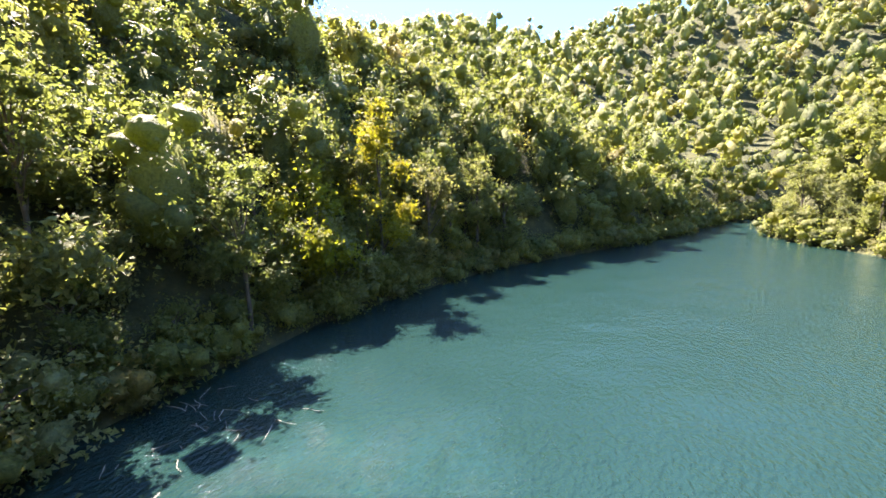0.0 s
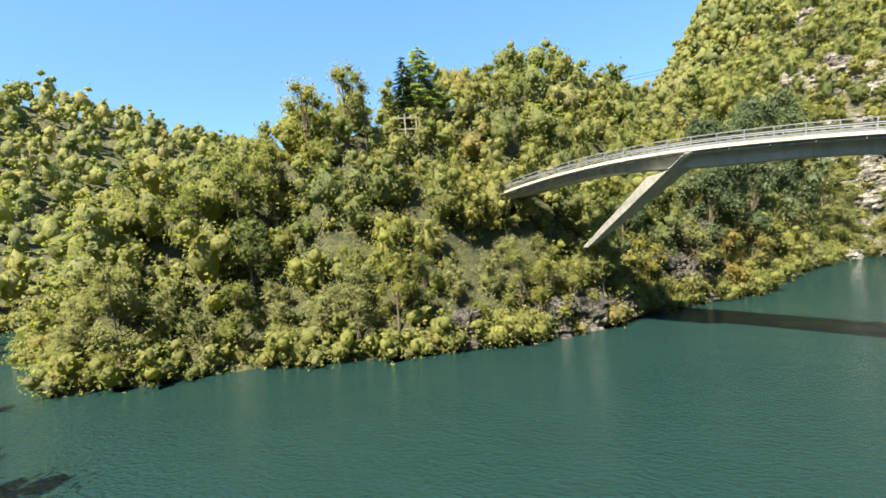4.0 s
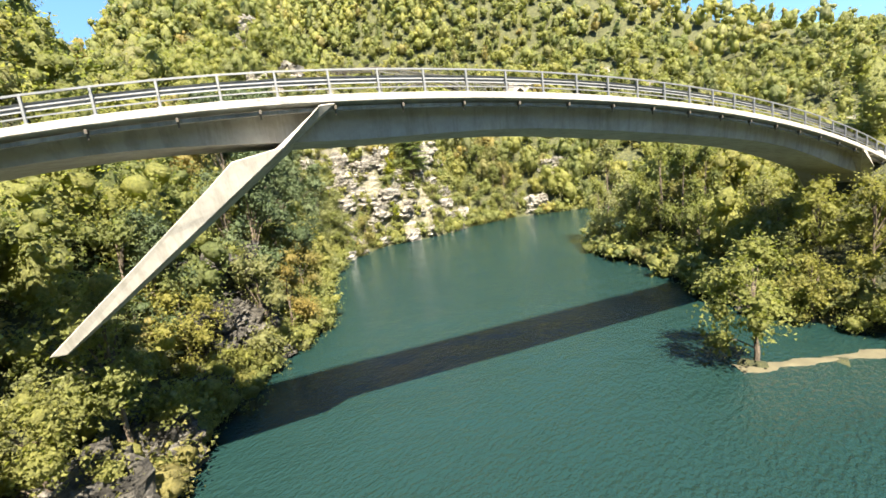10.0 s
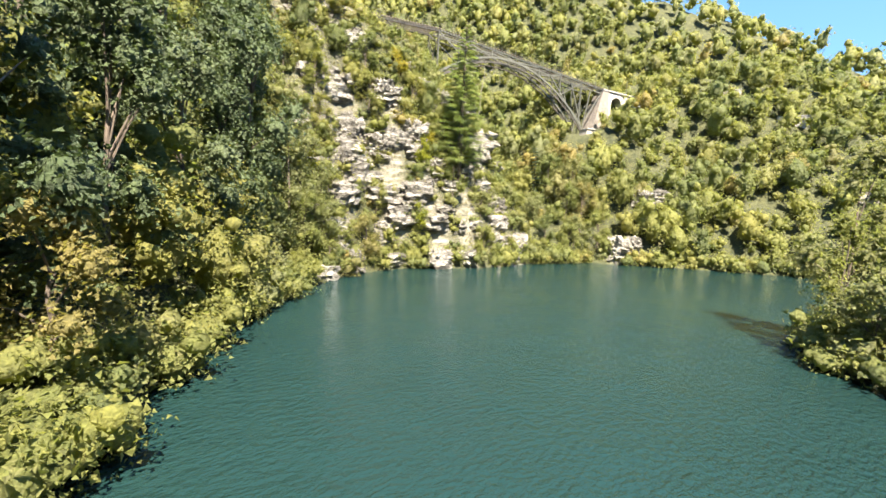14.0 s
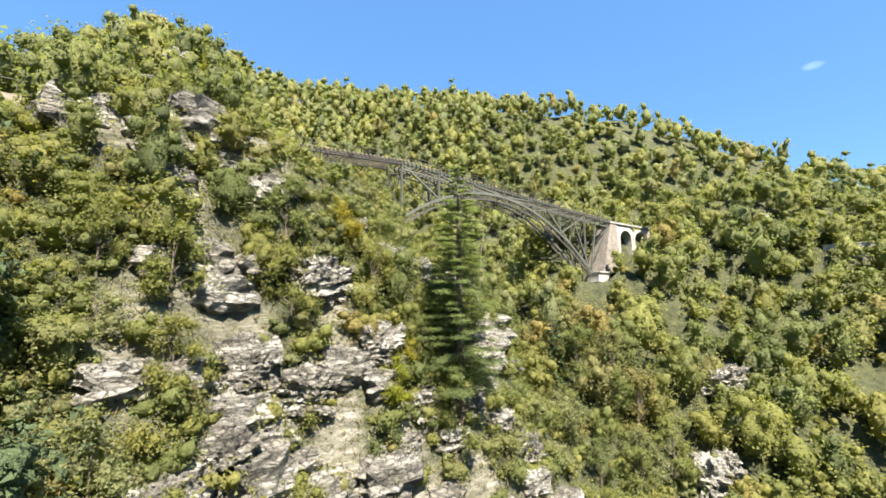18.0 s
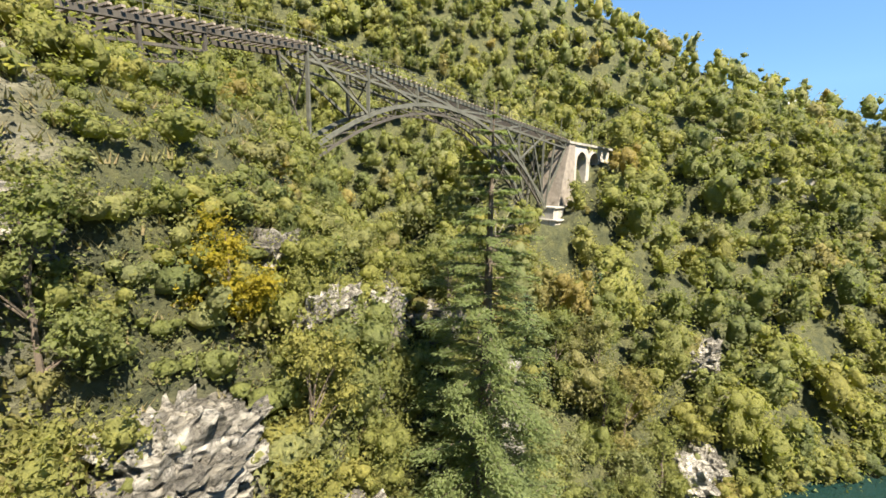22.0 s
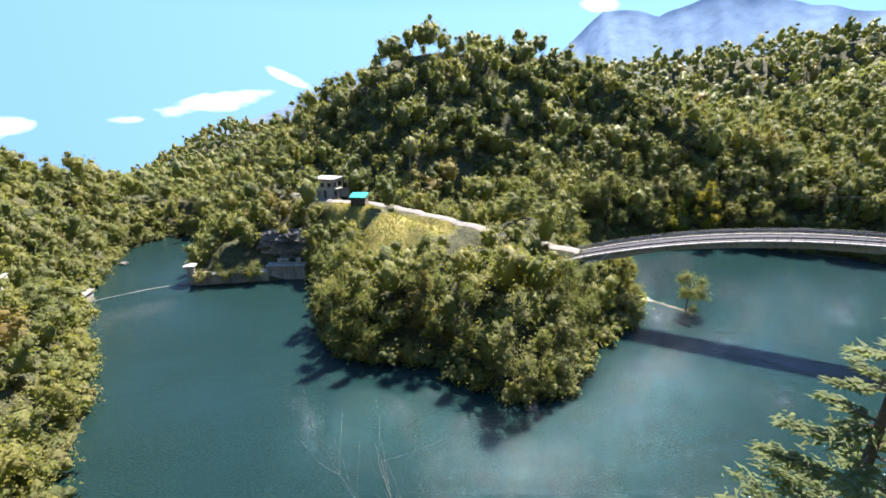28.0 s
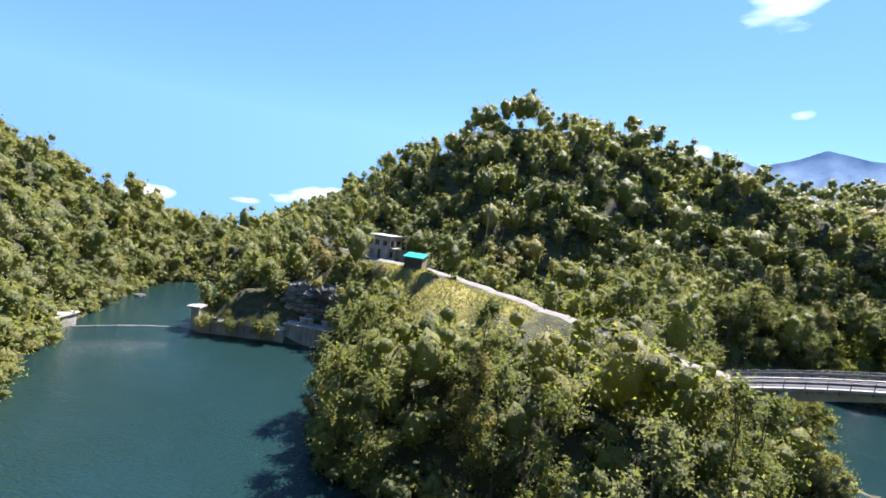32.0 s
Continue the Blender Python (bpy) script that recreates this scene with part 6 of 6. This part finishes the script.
for x, y, z, s in ((88.5, 101, None, 0.62), (91.5, 103.5, None, 0.6), (106, 150, None, 0.7), (98.5, 152, None, 0.8)):
    plant(yellow, x, y, s, x, "yellowing shrubby tree on the rocky spur", "yellowing trees on the spur", z)

for x, y, s in ((-22.0, 54.5, 1.05), (-26.5, 52.5, 0.95), (-17.5, 57.5, 0.9), (-30.0, 49.5, 0.9)):
    plant(protos[2], x, y, s, x * 1.1, LOOKS[2][0], "trees on the knoll")
for x, y, s in ((31.0, 71.5, 0.86), (33.0, 71.0, 1.0), (38.5, 75.5, 1.08), (44.0, 82.0, 1.12), (50.0, 88.0, 1.1), (55.5, 94.0, 1.0), (35.0, 77.0, 1.1), (42.0, 88.0, 1.15), (21.0, 65.5, 0.7), (48.0, 94.5, 1.1), (57.5, 96.5, 1.35), (61.5, 101.5, 1.35), (53.0, 99.0, 1.4), (62.0, 107.0, 1.2)):
    plant(alder, x, y, s, x * 1.7, "tall dark green alder leaning over the shaded bank", "alders on the bank")
for x, y, s in ((66.0, 100.0, 0.95), (69.0, 103.0, 0.85), (71.5, 101.5, 0.7)):
    plant(ash, x, y, s, x * 1.3, "tall grey-green tree at the foot of the cliff", "trees at the cliff foot")

for x, y, s in ((36.0, -20.0, 1.5), (40.5, -18.5, 1.25)):
    plant(protos[2], x, y, s, x, "tall yellow-green tree on the bank in full sun", "trees along the lake")

plant(poplar, 7.0, -13.6, 1.1, 0.7, "tall yellow-green tree in full sun before the shaded bank", "trees along the lake")
for x, y, s in ((25.2, 63.6, 0.75), (27.0, 64.3, 0.7), (28.8, 65.2, 0.8), (23.4, 62.8, 0.9)):
    plant(bush, x, y, s, x * 2.0, "yellow-green bush below the dark rock face", "bushes on the bank", category="bush")
for x, y, s in ((25.0, 72.0, 0.8), (21.5, 68.5, 0.9)):
    plant(protos[0], x, y, s, x, "broadleaf tree leaning over the dark rock face", "trees along the lake")

nxp, nyp, rng = scatter(41, -48, 130, -34, 128, 30000, 3.4, 0.5)
sel = near_plan(nxp, nyp) & ~off_limits(nxp, nyp) & (mask(nxp, nyp, ROCKS) < 0.8)
nxp, nyp = nxp[sel], nyp[sel]
ngz = height(nxp, nyp)
cap = headroom(nxp, nyp) - ngz
order = np.argsort(shore_distance(nxp, nyp) + 7 * rng.uniform(0, 1, len(nxp)) + np.where((nyp > 95) & (nxp > 60), -6, 0))
made = 0
used_near = []
for i in order:
    if made >= 195:
        break
    x, y = nxp[i], nyp[i]
    if cap[i] < 2.0:
        continue
    u = rng.uniform()
    d = float(shore_distance(np.array([x]), np.array([y]))[0])
    tip_trees = 70 < x < 122 and 20 < y < 60
    cliff = 62 < x < 118 and 92 < y < 120
    if cap[i] < 6.0 or (d < 2.5 and u < 0.4) or (cliff and u < 0.55):
        k, ob, h = "bush", (bush_pale if u < 0.2 else bush), 3.3
        label, cat = ("pale grey-green bush at the water's edge" if u < 0.2 else "dense green bush on the bank"), "bush"
    elif u < 0.03 or (cliff and u < 0.62):
        k, ob, h, label, cat = "tree", yellow, 9.0, "broadleaf tree turning yellow", "tree"
    elif u < 0.16 or (d < 4 and u < 0.5):
        k, ob, h, label, cat = "tree", silver, 7.0, "grey-green willow with fine leaves by the water", "tree"
    else:
        j = (2 if u < 0.45 else 4) if tip_trees else (0, 1, 2, 3)[int(u * 97) % 4]
        k, ob, cat = "tree", protos[j], "tree"
        label, h = LOOKS[j]
    s = rng.uniform(0.75, 1.15) * (1.15 if tip_trees and k == "tree" else 0.62 if cliff and k == "tree" else 0.85)
    if x < 8 and y > 48:
        s *= 0.78
    s = min(s, cap[i] / h)
    plant(ob, x, y, s, rng.uniform(0, 6.28), label, "bushes on the bank" if k == "bush" else "trees along the lake", ngz[i], cat)
    used_near.append(i)
    made += 1
retire(*protos, poplar, yellow, silver, bush, bush_pale, alder, ash)


def wood(name, label, seed, px, py, gz, sizes, templates):
    """Many crowns in one mesh."""
    rng = np.random.RandomState(seed)
    vs, fs, ts, base = [], [], [], 0
    which = rng.randint(0, len(templates), len(px))
    for k, (tv, tf) in enumerate(templates):
        m = which == k
        if not m.any():
            continue
        n = int(m.sum())
        a = rng.uniform(0, 6.283, n)
        s = sizes[m]
        ca, sa = np.cos(a), np.sin(a)
        x = (tv[None, :, 0] * ca[:, None] - tv[None, :, 1] * sa[:, None]) * s[:, None] + px[m][:, None]
        y = (tv[None, :, 0] * sa[:, None] + tv[None, :, 1] * ca[:, None]) * s[:, None] + py[m][:, None]
        z = tv[None, :, 2] * s[:, None] * rng.uniform(0.85, 1.1, n)[:, None] + gz[m][:, None] - 0.3
        vs.append(np.stack([x, y, z], -1).reshape(-1, 3))
        fs.append((tf[None] + (base + np.arange(n) * len(tv))[:, None, None]).reshape(-1, 3))
        ts.append(np.repeat(rng.uniform(0, 1, n), len(tv)))
        base += n * len(tv)
    ob = new(name, mesh_of(name, np.concatenate(vs), np.concatenate(fs), LEAF, {"tint": np.concatenate(ts)}, smooth=True))
    return tagged(ob, label, "woods", kind="stuff")


def template(seed, high, wide, sub, lumps, side, count, size, low=0.04, tip=0.25, out=0.9):
    """A crown for the woods: one domed mass with others growing out of it, clothed in sprays."""
    rng = np.random.RandomState(seed)
    half = high * (1 - low) / 2
    masses = [billow(rng, (0, 0, high * low + half * 0.9), (wide * 0.47, wide * 0.47, half * 0.66), sub, lumps, tip, 0.4)]
    for k in range(side):
        a, f = k * 2.4 + rng.uniform(-0.5, 0.5), rng.uniform(0.35, 0.8)
        q, reach = wide * rng.uniform(0.2, 0.32), wide * rng.uniform(0.42, 0.62) * (1 - tip * f)
        masses.append(billow(rng, (reach * math.cos(a), reach * math.sin(a), high * f), (q, q, q * rng.uniform(0.8, 1.2)), max(0, sub - 1), 6, 0.1, 0.4))
    return leafy(rng, masses, count, size * 1.12, out * 1.3)


MID = [template(60 + i, 7.5 + 0.8 * i, 4.0 + 0.14 * i, 0, 7, 4, 560, 0.35, out=0.95) for i in range(9)] + [template(70 + i, 11.0, 3.3, 0, 7, 3, 520, 0.35, tip=0.45, out=0.9) for i in range(3)] + [template(74 + i, 5.0, 3.5, 0, 7, 3, 340, 0.36, 0.03, out=1.0) for i in range(2)]
FAR = [template(80 + i, 8.5 + 0.8 * i, 5.1, 0, 7, 2, 115, 0.55, out=1.0) for i in range(9)] + [template(90 + i, 11.5, 4.4, 0, 7, 2, 115, 0.55, tip=0.3, out=0.95) for i in range(3)]
CLOSE = [template(120 + i, 8.0 + i, 4.0, 1, 12, 8, 4300, 0.155, out=1.1) for i in range(5)]
CLOSE_SHRUB = [template(130 + i, 2.6, 2.3, 0, 7, 3, 560, 0.15, 0.02, out=0.7) for i in range(5)]
FINE = [template(110 + i, 8.0 + i, 4.0, 0, 9, 8, 1600, 0.22, out=1.2) for i in range(7)]
SHRUB = [template(95 + i, 2.6, 2.3, 0, 6, 2, 150, 0.23, 0.02, out=0.75) for i in range(6)]

rest = np.ones(len(nxp), bool)
rest[used_near] = False
mx, my, rng = scatter(42, -75, 255, -85, 212, 60000, 4.1, 0.8)
ok = ~near_plan(mx, my) & ~off_limits(mx, my) & (mask(mx, my, ROCKS) < 0.9) & mid_zone(mx, my)
mx, my = np.concatenate([mx[ok], nxp[rest]]), np.concatenate([my[ok], nyp[rest]])
mz = height(mx, my)
capm = headroom(mx, my) - mz
sizes = np.minimum(rng.uniform(0.7, 1.15, len(mx)) * np.where((mx > 62) & (mx < 118) & (my > 92) & (my < 124), 0.7, 1.0) * np.where((mx < 8) & (my > 48), 0.78, 1.0), capm / 14.5)
g = (sizes > 0.16) & (mz > -1)
way = np.min([seg_dist(mx, my, a, b)[0] for a, b in zip(CORRIDOR, CORRIDOR[1:])], axis=0)
close = ((mx > 62) & (mx < 128) & (my > 90) & (my < 128)) | (way < 32)
a, b, c = g & ~close, g & close & (way >= 11), g & close & (way < 11)
wood("hillside_woods", "mixed green broadleaf woods on steep slopes, a few trees yellowing", 5, mx[a], my[a], mz[a], sizes[a], MID)
wood("waterside_scrub", "dense yellow-green scrub and small trees on banks and rocky spur", 8, mx[b], my[b], mz[b], sizes[b], FINE)
wood("path_scrub", "leafy small trees with fine foliage on the bank", 9, mx[c], my[c], mz[c], sizes[c], CLOSE)

fx, fy, rng = scatter(43, -420, 480, -560, 420, 66000, 5.3, 2.0)
out = ~mid_zone(fx, fy) & ((np.hypot(fx - 60, fy - 40) < 420) | ((fy < -180) & (fx > 100) & (fx < 480))) & ~((fy > 275) & (fx < 70))
fx, fy = fx[out], fy[out]
ex, ey, rng = scatter(47, 70, 300, 160, 270, 14000, 4.2, 2.0)
ok = ~mid_zone(ex, ey)
fx, fy = np.concatenate([fx, ex[ok]]), np.concatenate([fy, ey[ok]])
fz = height(fx, fy)
wood("distant_woods", "dense green woods covering the far hills", 6, fx, fy, fz, rng.uniform(0.85, 1.35, len(fx)), FAR)

# scrub: everywhere under the trees, and a close fringe along the water
sx, sy, rng = scatter(44, -60, 190, -60, 150, 40000, 3.1, 0.2)
ok = ~off_limits(sx, sy)
sx, sy = sx[ok], sy[ok]
way = np.min([seg_dist(sx, sy, a, b)[0] for a, b in zip(CORRIDOR, CORRIDOR[1:])], axis=0)
ok = (way < 15) | (np.arange(len(sx)) < 2300) | ((sx > 92) & (sx < 168) & (sy > 90) & (sy < 138)) | ((sx < 25) & (sx > -40) & (sy > 38) & (sy < 66))
sx, sy = sx[ok], sy[ok]
ring = []
for a, b in zip(LAKE, np.roll(LAKE, -1, 0)):
    e = b - a
    n = max(1, int(np.hypot(*e) / 0.42))
    nrm = np.array([e[1], -e[0]]) / np.hypot(*e)
    for k in range(n):
        ring.append(a + e * (k + rng.uniform()) / n + nrm * rng.uniform(-3.2, 3.2))
ring = np.array(ring)
ring = ring[~off_limits(ring[:, 0], ring[:, 1]) & (shore_distance(ring[:, 0], ring[:, 1]) > -0.6)]
sx, sy = np.concatenate([sx, ring[:, 0]]), np.concatenate([sy, ring[:, 1]])
sz = np.maximum(height(sx, sy), 0.0)
sz[-len(ring):] = np.minimum(sz[-len(ring):], rng.uniform(0.1, 1.0, len(ring)))
ss = np.minimum(rng.uniform(0.6, 1.35, len(sx)) * np.where(np.arange(len(sx)) >= len(sx) - len(ring), 1.2, 1.0), (headroom(sx, sy) - sz) / 3.0)
spur = (sx > 78) & (sx < 101) & (sy > 104) & (sy < 124)
ss = np.where(spur, np.maximum(ss, rng.uniform(0.5, 0.95, len(sx))), ss)
g = ss > 0.15
way = np.min([seg_dist(sx, sy, a, b)[0] for a, b in zip(CORRIDOR, CORRIDOR[1:])], axis=0)
h = g & (way < 21)
g = g & (way >= 21)
wood("undergrowth", "low green scrub and saplings on the banks", 7, sx[g], sy[g], sz[g], ss[g], SHRUB)
wood("bank_scrub", "fine-leaved low green scrub on the banks", 10, sx[h], sy[h], sz[h], ss[h], CLOSE_SHRUB)

# low scrub on the bare shoulders of the spur
px, py, rng = scatter(46, 60, 112, 97, 130, 16000, 1.35, 0.5)
ok = ~off_limits(px, py) & (mask(px, py, ROCKS) < 0.55)
px, py = px[ok], py[ok]
pz = height(px, py)
ps = np.clip(np.minimum(rng.uniform(0.5, 1.05, len(px)), (headroom(px, py) - pz) / 2.6), 0.4, 1.05)
wood("spur_scrub", "low yellow-green scrub and ferns over the rocky spur", 12, px, py, pz, ps, [template(140 + i, 2.4, 2.2, 0, 7, 2, 330, 0.15, 0.02, out=0.65) for i in range(5)])

# dry grass and ferns between the ledges
tx, ty, rng = scatter(48, 68, 113, 92, 129, 16000, 0.75, 0.6)
ok = (ty < 128 - 0.9 * np.clip(tx - 88, 0, 40)) & ~off_limits(tx, ty)
tx, ty = tx[ok], ty[ok]
tzg = height(tx, ty)
n = len(tx)
blades = []
for k in range(14):
    a, l = rng.uniform(0, 6.283, n), rng.uniform(0.25, 0.7, n)
    base = np.stack([tx + rng.normal(scale=0.25, size=n), ty + rng.normal(scale=0.25, size=n), tzg - 0.1], -1)
    side = np.stack([np.cos(a), np.sin(a), 0 * a], -1) * 0.045
    tipv = np.stack([np.cos(a + 1.5) * l * 0.7, np.sin(a + 1.5) * l * 0.7, l * 0.8], -1)
    blades.append(np.stack([base - side, base + side, base + tipv], 1).reshape(-1, 3))
v = np.concatenate(blades)
tagged(new("cliff_grass", mesh_of("cliff_grass", v, tri_index(len(v) // 3), DRY_GRASS, {"tint": np.repeat(rng.uniform(0, 1, len(v) // 3), 3)})),
       "dry tan grass and ferns between the limestone ledges", "grass", kind="stuff")

# rough grass on the meadow
tx, ty, rng = scatter(45, 84, 122, -18, 16, 9000, 0.42, 1.0)
ok = (mask(tx, ty, MEADOWS) > 0.35) & (np.min([seg_dist(tx, ty, a, b)[0] for a, b in zip(ROAD, ROAD[1:])], axis=0) > 1.9)
tx, ty = tx[ok], ty[ok]
tzg = height(tx, ty)
n = len(tx)
blades = []
for k in range(6):
    a, l = rng.uniform(0, 6.283, n), rng.uniform(0.25, 0.6, n)
    base = np.stack([tx + rng.normal(scale=0.12, size=n), ty + rng.normal(scale=0.12, size=n), tzg - 0.05], -1)
    side = np.stack([np.cos(a), np.sin(a), 0 * a], -1) * 0.09
    tipv = np.stack([np.cos(a + 1.5) * l * 0.5, np.sin(a + 1.5) * l * 0.5, l], -1)
    blades.append(np.stack([base - side, base + side, base + tipv], 1).reshape(-1, 3))
v = np.concatenate(blades)
tagged(new("meadow_grass", mesh_of("meadow_grass", v, tri_index(len(v) // 3), GRASS, {"tint": np.repeat(rng.uniform(0, 1, len(v) // 3), 3)})),
       "dry yellow meadow grass beside the road", "grass", kind="stuff")
